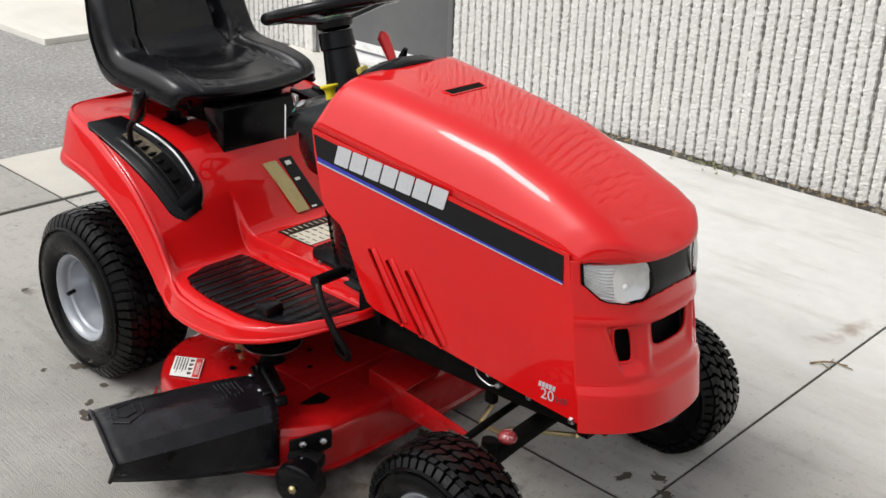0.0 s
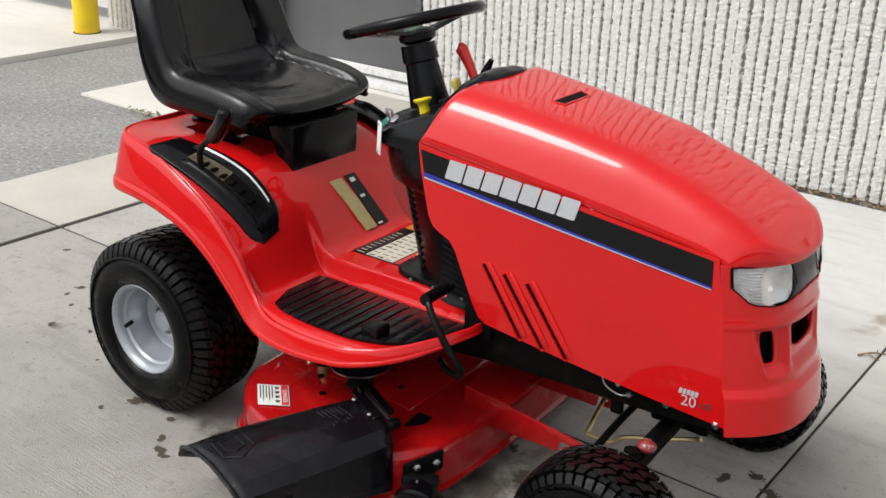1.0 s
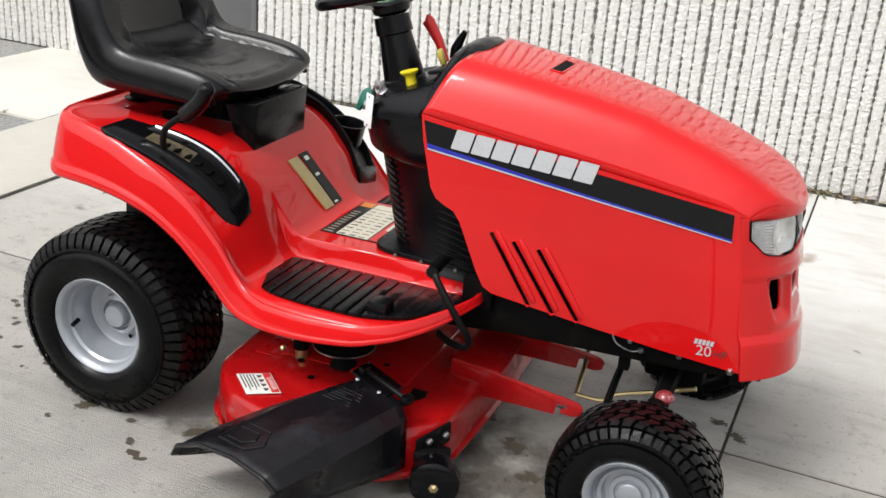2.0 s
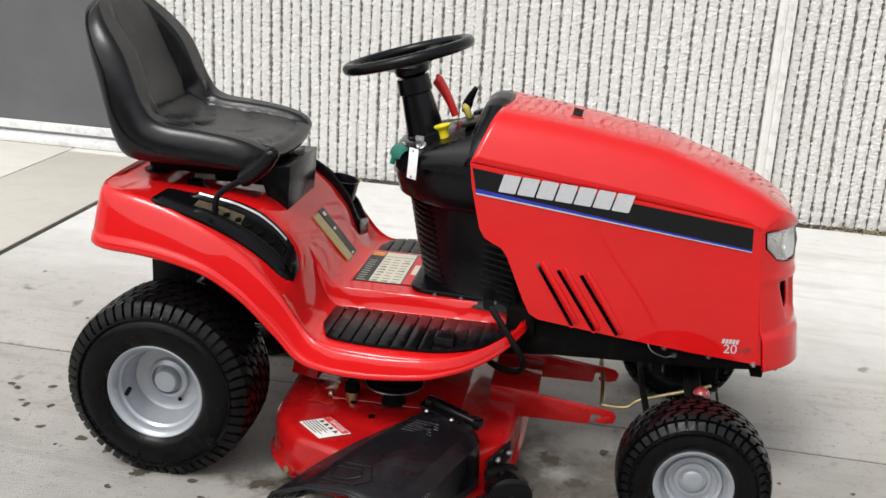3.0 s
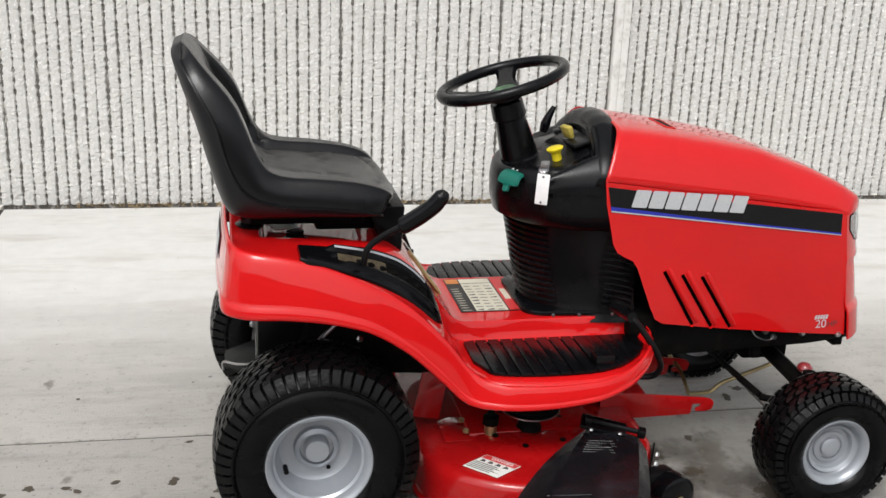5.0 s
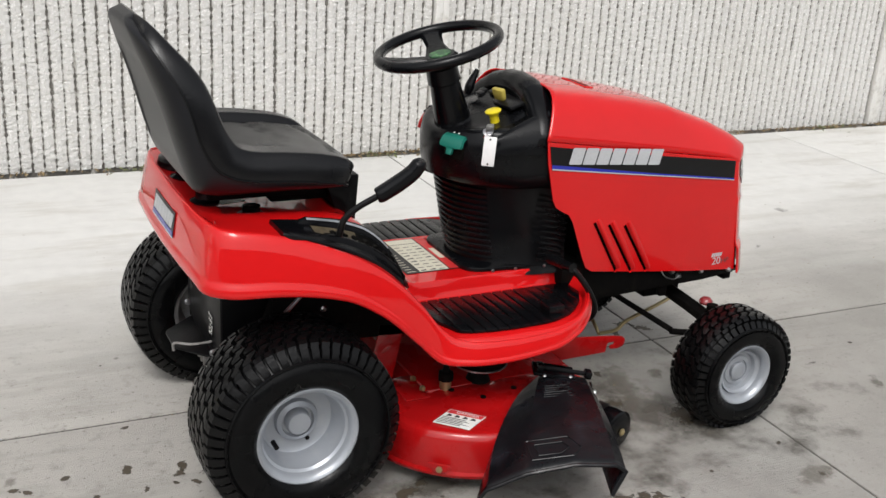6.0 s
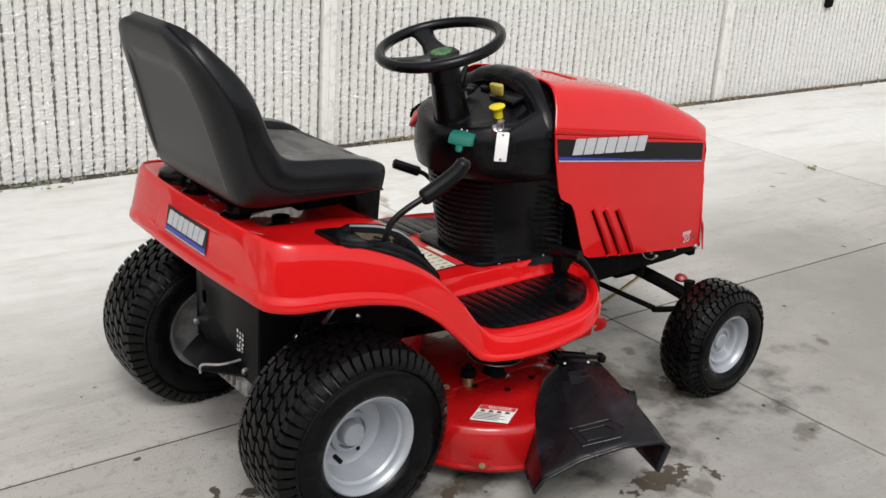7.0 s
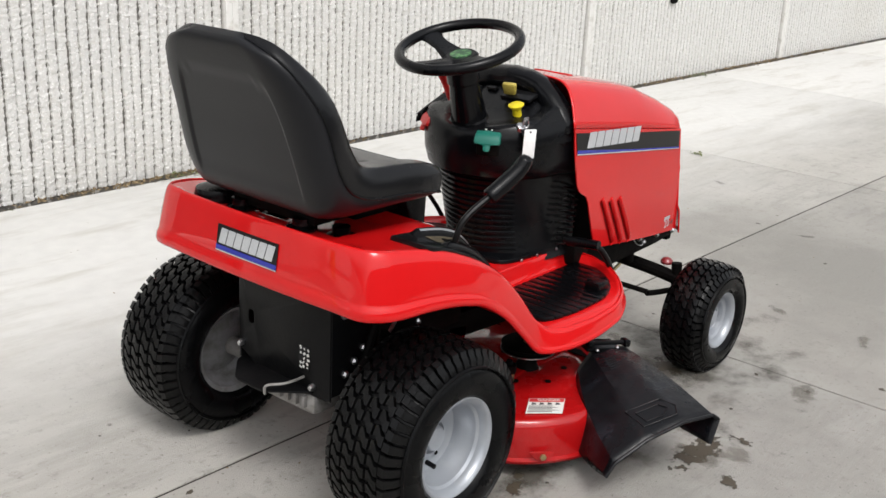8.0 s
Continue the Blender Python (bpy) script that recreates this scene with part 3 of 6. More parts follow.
for n, (x, y, rx, ry) in enumerate(((1.36, -0.76, 0.15, 0.055), (1.97, -0.42, 0.08, 0.032), (2.95, -0.11, 0.06, 0.03), (-1.16, -0.10, 0.03, 0.02), (1.15, -0.15, 0.22, 0.10), (0.80, -0.74, 0.20, 0.09), (1.9, -0.75, 0.09, 0.03), (-0.62, -0.05, 0.05, 0.03), (-0.95, -0.28, 0.03, 0.02), (2.5, 0.75, 0.05, 0.02), (-0.75, 0.55, 0.06, 0.03), (1.75, 0.9, 0.03, 0.015))):
    blotch(x, y, rx, ry, FAINT_STAIN, 0.0006 + 0.0002 * (n % 4), n * 1.1)


# Two patches deepen the mower's shade by colour; the first also stands for damp.
blotch(1.05, -0.30, 1.0, 0.58, DAMP_SHADE, 0.0002, -0.15, "broad patch of damp and painted shade on the concrete")
blotch(0.36, -0.44, 0.26, 0.16, DAMP_SHADE, 0.0003, 0.1, "painted shade on the concrete under the deck")
for n, (x, y, s) in enumerate(((-0.14, -0.185, 0.055), (-0.215, -0.125, 0.032), (-0.235, -0.165, 0.026), (-0.20, -0.215, 0.022), (0.32, -0.425, 0.03))):
    blotch(x, y, s, 0.65 * s, STAIN, 0.0017 + 0.0002 * n, 1.7 * n)
for n, (x, y, rx, ry, turn) in enumerate(((1.41, 1.36, 0.24, 0.09, 1.35), (1.52, 1.62, 0.20, 0.05, 1.2))):
    blotch(x, y, rx, ry, RUST, 0.0003 + 0.0001 * n, turn, "pale rust-brown stain on the concrete")
for n, (x, y, s) in enumerate(((1.42, 0.25, 0.045), (1.36, 0.20, 0.035), (1.48, 0.20, 0.05), (1.22, -0.36, 0.10))):
    blotch(x, y, s, s * 0.55, STAIN, 0.0014 + 0.0002 * (n % 5), n * 1.3)

for n, (x, y, s) in enumerate(((-0.60, -0.34, 0.052), (-0.78, -0.12, 0.026), (-0.71, -0.09, 0.031), (-0.62, -0.10, 0.026), (-0.50, -0.09, 0.026), (-0.35, -0.10, 0.031), (-0.62, -0.20, 0.021), (-0.54, -0.19, 0.021), (-0.44, -0.20, 0.026), (-0.77, -0.18, 0.021), (-0.49, -0.30, 0.018), (-0.27, -0.35, 0.026), (-0.32, -0.20, 0.021), (-0.69, -0.22, 0.018))):
    blotch(x, y, s, 0.6 * s, FAINT_STAIN if n == 0 else STAIN, 0.0011 + 0.0002 * (n % 5), 0.9 * n)


rng = random.Random(31)
for n in range(44):
    s = rng.uniform(0.008, 0.022)
    blotch(rng.uniform(-1.25, 3.6), rng.uniform(-1.3, 0.9), s, s * rng.uniform(0.5, 1), STAIN if n % 3 else FAINT_STAIN, 0.0012 + 0.00015 * (n % 9), rng.uniform(0, 6))
for n in range(9):
    s = rng.uniform(0.03, 0.08)
    blotch(rng.uniform(-1.2, 4.5), rng.uniform(-1.5, 1.4), s, s * rng.uniform(0.3, 0.8), FAINT_STAIN, 0.0004 + 0.0001 * (n % 7), rng.uniform(0, 6))


def litter(name, mat, count, spread, size, label, seed):
    """Bits of leaf and dirt strewn along the foot of the wall."""
    rng = random.Random(seed)
    bm = bmesh.new()
    for _ in range(count):
        x, y = spread(rng)
        s = rng.uniform(*size)
        m = YARD @ pose(x, y, rng.uniform(0.002, 0.012), rng.uniform(-40, 40), rng.uniform(-40, 40), rng.uniform(0, 360))
        vs = [bm.verts.new(m @ Vector((s * a, s * b * 0.5, s * c))) for a, b, c in ((-1, 0, 0), (-0.2, 0.8, 0.15), (1, 0, 0.1), (-0.1, -0.8, 0.2))]
        bm.faces.new(vs)
    me = bpy.data.meshes.new(name)
    bm.to_mesh(me)
    bm.free()
    me.materials.append(mat)
    return tagged(new(name, me), label, "debris", kind="stuff")


def foot_of_wall(rng):
    c = rng.choice((-0.6, 0.9, 1.4, 2.3, 3.6, 4.4, 5.2, 6.1, 7.3, 8.0, 9.1, None, None))
    x = rng.uniform(-1.3, 11) if c is None else rng.gauss(c, 0.22)
    return x, WALL_Y - 0.01 - abs(rng.gauss(0, 0.035))


litter("leaf_litter", LITTER, 2600, foot_of_wall, (0.004, 0.016), "dry brown leaf litter along the foot of the wall", 5)
litter("weeds", LEAF, 170, lambda r: (r.gauss(r.choice((1.45, 4.6, 6.6, 0.2)), 0.12), WALL_Y - 0.02 - abs(r.gauss(0, 0.05))), (0.008, 0.02), "small green weeds at the foot of the wall", 6)
litter("weeds_by_slab", LEAF, 60, lambda r: (r.gauss(-2.3, 0.12), r.gauss(1.36, 0.03)), (0.008, 0.022), "small green weeds at the edge of the slab", 7)
litter("fallen_leaf", LEAF, 14, lambda r: (r.gauss(3.98, 0.03), r.gauss(1.09, 0.02)), (0.012, 0.022), "single crumpled green leaf on the concrete", 8)
litter("crumbs", LITTER, 420, lambda r: (r.uniform(-1.3, 6), r.uniform(-2.2, 2.4)), (0.001, 0.005), "specks of dirt strewn on the concrete", 9)

twig = part("twig", tube([(0, 0, 0.006), (0.05, 0.012, 0.010), (0.11, 0.008, 0.006)], [0.004, 0.003, 0.002], 6), LITTER)
for k, (a, b) in enumerate((((0.03, 0.008, 0.008), (0.055, -0.03, 0.006)), ((0.06, 0.012, 0.010), (0.075, 0.045, 0.005)), ((0.085, 0.010, 0.008), (0.12, -0.012, 0.005)))):
    part("side_shoot", tube([a, b], 0.0018, 5), LITTER, twig)
tagged(twig, "small dry brown twig lying across the slab joint", "twig")
twig.matrix_world = YARD @ pose(1.40, 1.11, 0.0, 0, 0, 35)

# ---- riding mower ----
mower = thing("riding_mower", "glossy red riding lawn mower with black seat and silver wheels", "lawn mower")


def wheel(name, radius, width, flange, hub_z, dish, cap_r, cap_out, lugs, columns):
    """A wheel about y, its outer face towards -y."""
    turn = (90, 0, 0)
    w = width / 2
    f = w - 0.012
    rim = part(name, turned([(flange + 0.004, f - 0.008), (flange + 0.004, f - 0.001), (flange, f + 0.001), (flange - 0.006, f - 0.002), (flange - 0.013, f - 0.012), (flange - 0.015, f - 0.024), (flange - 0.021, f - 0.03),
                             (flange - 0.024, f - 0.05 * dish), (flange - 0.031, f - 0.062 * dish), (flange - 0.034, f - 0.088 * dish), (flange * 0.62, f - 0.095 * dish), (cap_r * 1.75, f - 0.095 * dish), (cap_r * 1.65, f - 0.083 * dish),
                             (cap_r * 1.32, f - 0.078 * dish), (cap_r * 1.24, f - 0.09 * dish), (0, f - 0.09 * dish)], 48, turn), RIM, mower, "silver painted steel wheel")
    back = part("inner_dish", turned([(flange, -f), (flange - 0.012, -f + 0.008), (flange - 0.02, -f + 0.05), (flange * 0.7, -f + 0.075), (flange * 0.4, -f + 0.06), (0, -f + 0.06)], 40, turn), RIM_BACK, rim, "dull grey inner side of the wheel")
    part("hub_cap", turned([(cap_r * 1.02, f - 0.09 * dish), (cap_r, f - 0.09 * dish + cap_out * 0.7), (cap_r * 0.88, f - 0.09 * dish + cap_out * 0.92), (cap_r * 0.5, f - 0.09 * dish + cap_out), (0, f - 0.09 * dish + cap_out + 0.001)], 32, turn), RIM, rim)
    r = radius - 0.011
    prof = [(flange, f - 0.004), (flange + 0.006, f + 0.004), (flange + 0.016, f + 0.012), (flange + 0.35 * (r - flange), w + 0.004), (flange + 0.60 * (r - flange), w - 0.001), (r - 0.032, w - 0.012), (r - 0.016, w - 0.027), (r - 0.007, w - 0.046), (r - 0.002, 0.45 * w), (r, 0)]
    bm = turned(prof + [(a, -b) for a, b in prof[-2::-1]], 72, turn)
    rib = flange + 0.66 * (r - flange)
    for s in (1, -1):
        turned([(rib, s * (w - 0.004)), (rib + 0.002, s * (w + 0.0005)), (rib + 0.005, s * (w + 0.0005)), (rib + 0.007, s * (w - 0.006))], 72, turn, bm=bm)
    for v in bm.verts:
        v.co.z = max(v.co.z, -hub_z)
    part("tyre", bm, RUBBER, rim, "black turf tyre with worn mud-flecked tread")
    bm = bmesh.new()

    def lug(a0, a1, pts, low, high):
        """A block of tread: pts are (across, shift in angle, drop)."""
        vs = []
        for top in (0, 1):
            for side in (0, 1):
                for across, shift, drop in pts:
                    a = (a0 if side == 0 else a1) + shift + (0.06 * (a1 - a0) * (1 if side == 0 else -1) if top else 0)
                    rr = (radius - drop) if top else (radius - drop - low)
                    vs.append(bm.verts.new((rr * math.cos(a), -across, max(rr * math.sin(a), -hub_z))))
        n = len(pts)
        for i in range(n - 1):
            bm.faces.new((vs[2 * n + i], vs[2 * n + i + 1], vs[3 * n + i + 1], vs[3 * n + i]))
            bm.faces.new((vs[i], vs[i + 1], vs[2 * n + i + 1], vs[2 * n + i]))
            bm.faces.new((vs[n + i + 1], vs[n + i], vs[3 * n + i], vs[3 * n + i + 1]))
        bm.faces.new((vs[0], vs[2 * n], vs[3 * n], vs[n]))
        bm.faces.new((vs[n - 1], vs[2 * n - 1], vs[4 * n - 1], vs[3 * n - 1]))

    p = 2 * math.pi / lugs
    step = 1.28 * w / columns
    for i in range(lugs):
        a = i * p
        for s in (1, -1):
            h = 0.5 * p if s > 0 else 0.0
            low = 0.17 * radius + 0.006
            lug(a + h, a + h + 0.80 * p, [(s * w * 0.64, 0, 0.0035), (s * w * 0.78, 0.10 * p, 0.0075), (s * (w - 0.021), 0.14 * p, 0.016), (s * (w - 0.012), 0.12 * p, 0.028), (s * (w - 0.006), 0.1 * p, low)], 0.007, 1)
    p = 2 * math.pi / round(0.82 * lugs)
    for i in range(round(0.82 * lugs)):
        a = i * p
        for k in range(columns):
            c = (k - (columns - 1) / 2) * step
            h = 0.5 * p * (k % 2) + 0.1 * p
            z = 0.29 * p
            e = 0.405 * step
            fall = lambda y: 0.0042 * (y / (0.64 * w)) ** 2
            lug(a + h, a + h + 0.76 * p, [(c - e, -z, fall(c - e) + 0.001), (c - 0.45 * e, -0.95 * z, fall(c - 0.45 * e)), (c + 0.45 * e, 0.95 * z, fall(c + 0.45 * e)), (c + e, z, fall(c + e) + 0.001)], 0.012, 1)
    tread = part("tread", bm, TREAD, rim, "staggered turf tread blocks", 25)
    return rim


def sides(rim, x, y, z, far=(0, 0)):
    """The wheel on the near side and its copy, turned round, on the far side."""
    rim.matrix_local = pose(x, -y, z)
    other = copy_thing(rim, pose(x + far[0], y + far[1], z, 0, 0, 180))
    return rim, other


REAR_Z, FRONT_Z = 0.231, 0.168
rear = wheel("rear_wheel", 0.243, 0.228, 0.122, REAR_Z, 1.0, 0.031, 0.028, 54, 4)
part("valve", tube([(-0.078, -0.074, -0.012), (-0.076, -0.098, -0.016)], 0.006), BLACK_PLASTIC, rear)
for a in (67,):
    part("wheel_hole", turned([(0, 0), (0.0055, 0), (0.0055, 0.0015), (0, 0.0015)], 12, (90, 0, 0), (0.063 * math.cos(radians(a - 130)), -0.0125, 0.063 * math.sin(radians(a - 130)))), GRIMY_BLACK, rear)
sides(rear, 0.0, 0.372, REAR_Z, (-0.010, 0.028))
front = wheel("front_wheel", 0.182, 0.150, 0.090, FRONT_Z, 0.42, 0.026, 0.012, 44, 3)
sides(front, 1.322, 0.412, FRONT_Z)

# body pan: fenders, tunnel and footrests
CROWN_X = [-0.188, -0.182, -0.168, -0.135, -0.08, 0.0, 0.10, 0.20, 0.30, 0.36, 0.40, 0.46, 0.56, 0.66, 0.74, 0.80, 0.845, 0.875]
CROWN_Y = [0.266, 0.312, 0.345, 0.364, 0.374, 0.382, 0.392, 0.398, 0.404, 0.412, 0.428, 0.448, 0.458, 0.455, 0.430, 0.385, 0.325, 0.250]
CROWN_Z = [0.716, 0.716, 0.714, 0.710, 0.703, 0.685, 0.648, 0.592, 0.498, 0.425, 0.398, 0.390, 0.390, 0.394, 0.402, 0.414, 0.424, 0.428]
HEM_Z = [0.572, 0.571, 0.570, 0.570, 0.571, 0.565, 0.545, 0.490, 0.400, 0.348, 0.340, 0.340, 0.344, 0.354, 0.370, 0.386, 0.402, 0.412]
HEM_OUT = [0.027, 0.032, 0.040, 0.043, 0.043, 0.041, 0.037, 0.030, 0.026, 0.024, 0.022, 0.020, 0.018, 0.016, 0.014, 0.012, 0.010, 0.008]
INNER_X = [-0.21, -0.16, 0.0, 0.12, 0.19, 0.24, 0.29, 0.34, 0.375, 0.40, 0.90]
INNER_Z = [0.716, 0.700, 0.690, 0.682, 0.664, 0.630, 0.570, 0.492, 0.455, 0.447, 0.447]


def crown(x):
    return soft(x, CROWN_X, CROWN_Y), soft(x, CROWN_X, CROWN_Z)


def pan_z(x, y):
    """The height of the pan's top."""
    yc, zc = crown(x)
    y = abs(y)
    zi = soft(x, INNER_X, INNER_Z)
    k = ease((x - 0.30) / 0.09)
    wide = ease((y - 0.19) / max(yc - 0.19, 0.03)) * zc + (1 - ease((y - 0.19) / max(yc - 0.19, 0.03))) * zi
    foot = zi if y < 0.165 else (zi + (0.400 - zi) * ease((y - 0.166) / 0.014))
    wide -= 0.034 * ease((x + 0.122) / 0.022) * ease((0.165 - x) / 0.03) * ease((0.190 - y) / 0.016)
    rim = ease((y - (yc - 0.022)) / 0.02)
    foot = foot + (zc - foot) * (rim if yc > 0.25 else 1)
    return (1 - k) * wide + k * foot


xs = sorted(set([round(v, 4) for v in steps(-0.188, 0.875, 70)] + CROWN_X + [-0.120, -0.112, -0.104, -0.096]))
rows = []
for x in xs:
    yc, _ = crown(x)
    vs = sorted(list(steps(-1, 1, 61)) + [s * y / yc for s in (-1, 1) for y in (0.1655, 0.1685, 0.173, 0.1775, 0.1805, 0.1845, 0.1905)])
    rows.append([(x, v * yc, pan_z(x, v * yc)) for v in vs])
pan = thick(part("body_pan", rings(rows), RED, mower, "glossy red one-piece fender and footrest pan", 40), 0.004)


def skirt_path():
    """Round the pan from the near footrest's tip by the rear to the far one's: place, outward way, hem drop."""
    tip = [(0.868, -0.165, 0.430, 0.414, 0.004), (0.876, -0.185, 0.430, 0.413, 0.005), (0.880, -0.208, 0.429, 0.412, 0.006), (0.880, -0.230, 0.428, 0.412, 0.007)]
    near = tip + [(x, -crown(x)[0], crown(x)[1], soft(x, CROWN_X, HEM_Z), soft(x, CROWN_X, HEM_OUT)) for x in reversed(xs)]
    across = [(-0.188 - 0.008 * (1 - (y / 0.27) ** 2), y, 0.716, 0.572, 0.027) for y in steps(-0.24, 0.24, 17)]
    far = [(x, -y, z, h, o) for x, y, z, h, o in reversed(near)]
    return near + across + far


SKIRT_D = [0, 0.025, 0.07, 0.14, 0.25, 0.5, 0.74, 0.79, 0.82, 0.86, 0.95, 0.985, 1.0]
SKIRT_O = [0, 0.10, 0.20, 0.29, 0.39, 0.59, 0.77, 0.80, 0.86, 0.93, 1.0, 0.98, 0.90]
path = skirt_path()
rows = []
for i, (x, y, z, hem, out) in enumerate(path):
    a, b = path[max(i - 2, 0)], path[min(i + 2, len(path) - 1)]
    way = Vector((b[0] - a[0], b[1] - a[1], 0)).normalized()
    side = Vector((way.y, -way.x, 0))
    side = side if side.dot(Vector((x - 0.3, y, 0))) > 0 or x < 0.2 and side.x < 0 else -side
    rows.append([Vector((x, y, z)) + side * (out * o) + Vector((0, 0, (hem - z) * d)) for d, o in zip(SKIRT_D, SKIRT_O)])
thick(part("fender_skirt", rings(rows), RED, pan, "", 60), 0.004, 1.0)

for s in (-1, 1):
    pad = None
    edge_in = [(x, 0.207) for x in steps(0.392, 0.845, 12)]
    edge_out = [(x, min(crown(x)[0] - 0.036, 0.30 + 2.2 * (x - 0.375))) for x in steps(0.845, 0.392, 16)]
    line = [(x, s * y) for x, y in edge_in + [q for q in edge_out if q[1] > 0.212]]
    part("pad_base", slab(line, 0.0035, lambda u, v, w: (u, v, 0.4012 + w)), BLACK_PLASTIC, pan, "thin black rubber foot pad base", 0)
    x = 0.388
    while x < 0.85:
        wide = 0.0325 if x < 0.66 else 0.0345
        x1 = min(x + wide, 0.852)
        corner = lambda q, inner: (max(0.205, 0.205 + 0.35 * max(0, 0.41 - q)) if inner else min(crown(q)[0] - 0.034, 0.30 + 2.2 * (q - 0.375)))
        if corner(x1, False) - corner(x1, True) > 0.02:
            gap = 0.0045 if x < 0.66 else 0.0
            o = [(x, s * corner(x, True)), (x1 - gap, s * corner(x1, True)), (x1 - gap, s * corner(x1, False)), (x, s * corner(x, False))]
            rib = slab(o, 0.009, lambda u, v, w: (u, v, 0.4015 + w), 0.0015)
            pad = part("pad_rib", rib, BLACK_PLASTIC, pan, "ribbed black rubber foot pad")
        x += wide

# rear emblem plate
def blocks_of_badge(name, parent, shape, u0, u1, v0, v1, lean, n=7):
    """Slanted silver blocks in place of a badge's letters."""
    step = (u1 - u0) / n
    for i in range(n):
        a, b = u0 + i * step + 0.05 * step, u0 + (i + 1) * step - 0.05 * step
        o = rounded([(a, v0), (b, v0), (b + lean, v1), (a + lean, v1)], 0.07 * step, 2)
        part(name, slab(o, 0.0009, shape), DECAL_SILVER, parent, smooth=0)


def rear_face(u, v, w):
    return (-0.1895 - 0.008 * (1 - (u / 0.27) ** 2) - w - 0.0045 - 0.027 * between((0.716 - v) / 0.144, SKIRT_D, SKIRT_O), -u, v)


plate = part("rear_badge", slab([(-0.106, 0.616), (0.104, 0.616), (0.104, 0.678), (-0.106, 0.678)], 0.0012, rear_face), DECAL_BLACK, pan, "black badge with silver blocks and blue stripe", 0)
rf = lambda u, v, w: rear_face(u, v, w + 0.0014)
part("blue_stripe", slab([(-0.106, 0.6195), (0.104, 0.6195), (0.104, 0.6300), (-0.106, 0.6300)], 0.0006, rf), DECAL_BLUE, plate, smooth=0)
part("silver_line", slab([(-0.106, 0.6162), (0.104, 0.6162), (0.104, 0.6185), (-0.106, 0.6185)], 0.0006, rf), DECAL_SILVER, plate, smooth=0)
blocks_of_badge("badge_block", plate, rf, -0.099, 0.090, 0.635, 0.671, 0.008)

# hood
def hood_edge(v):
    return 0.722 + 0.060 * (1 - v**4), 1.418 + 0.108 * (1 - abs(v) ** 2.8)


def hood_at(u, v):
    a, b = hood_edge(v)
    x = a + (b - a) * u
    half = 0.246 - 0.046 * u
    crest = 0.836 - 0.104 * u - 0.012 * ease((u - 0.93) / 0.07)
    top = between(x, [0.74, 0.80, 0.90, 0.96, 1.06, 1.19, 1.34, 1.43, 1.48, 1.51, 1.527], [0.960, 0.953, 0.940, 0.931, 0.915, 0.890, 0.838, 0.798, 0.768, 0.746, 0.728])
    g = between(abs(v), [0, 0.3, 0.5, 0.62, 0.70, 0.77, 0.84, 0.90, 0.95, 0.98, 1.0], [1, 0.992, 0.972, 0.935, 0.87, 0.77, 0.60, 0.40, 0.20, 0.08, 0])
    return Vector((x, half * v, crest + max(top - crest, 0.0) * g))


vs = steps(-1, 1, 57)
us = steps(0, 1, 61)
lip = []
for k, dx in ((0.25, 0.005), (0.6, 0.008), (0.9, 0.008), (1.0, 0.002)):
    line = []
    for v in vs:
        p = hood_at(1, v)
        line.append(Vector((p.x + dx, p.y, p.z + (0.714 - p.z) * k)))
    lip.append(line)
bm = rings([[hood_at(u, v) for v in vs] for u in us] + lip)
hood = thick(part("hood", bm, RED, mower, "glossy red engine hood reflecting the ribbed wall", 55), 0.004)
def on_hood(x, y, w):
    v = y / 0.232
    a, b = hood_edge(v)
    return (x, y, hood_at((x - a) / (b - a), v).z + w)


part("vent_slot", slab([(0.948, -0.062), (0.972, -0.058), (0.972, 0.052), (0.948, 0.058)], 0.0012, on_hood), GRIMY_BLACK, hood, "dark vent slot in the hood")
part("vent_lip", slab(rounded([(0.944, -0.066), (0.976, -0.061), (0.976, 0.055), (0.944, 0.062)], 0.005, 2), 0.0028, on_hood, 0.0008, holes=[[(0.948, -0.062), (0.972, -0.058), (0.972, 0.052), (0.948, 0.058)]]), RED, hood)


def side_y(x, z):
    return 0.248 - 0.046 * (x - 0.72) / 0.70 + 0.004 * math.sin(math.pi * min(max((z - 0.40) / 0.40, 0), 1))


def slot(x0, z0, x1, z1, w=0.0115):
    d = Vector((x1 - x0, z1 - z0)).normalized()
    n = Vector((-d.y, d.x)) * w / 2
    a, b = Vector((x0, z0)), Vector((x1, z1))
    return rounded([tuple(a + n), tuple(a - n), tuple(b - n), tuple(b + n)], w * 0.4, 2)


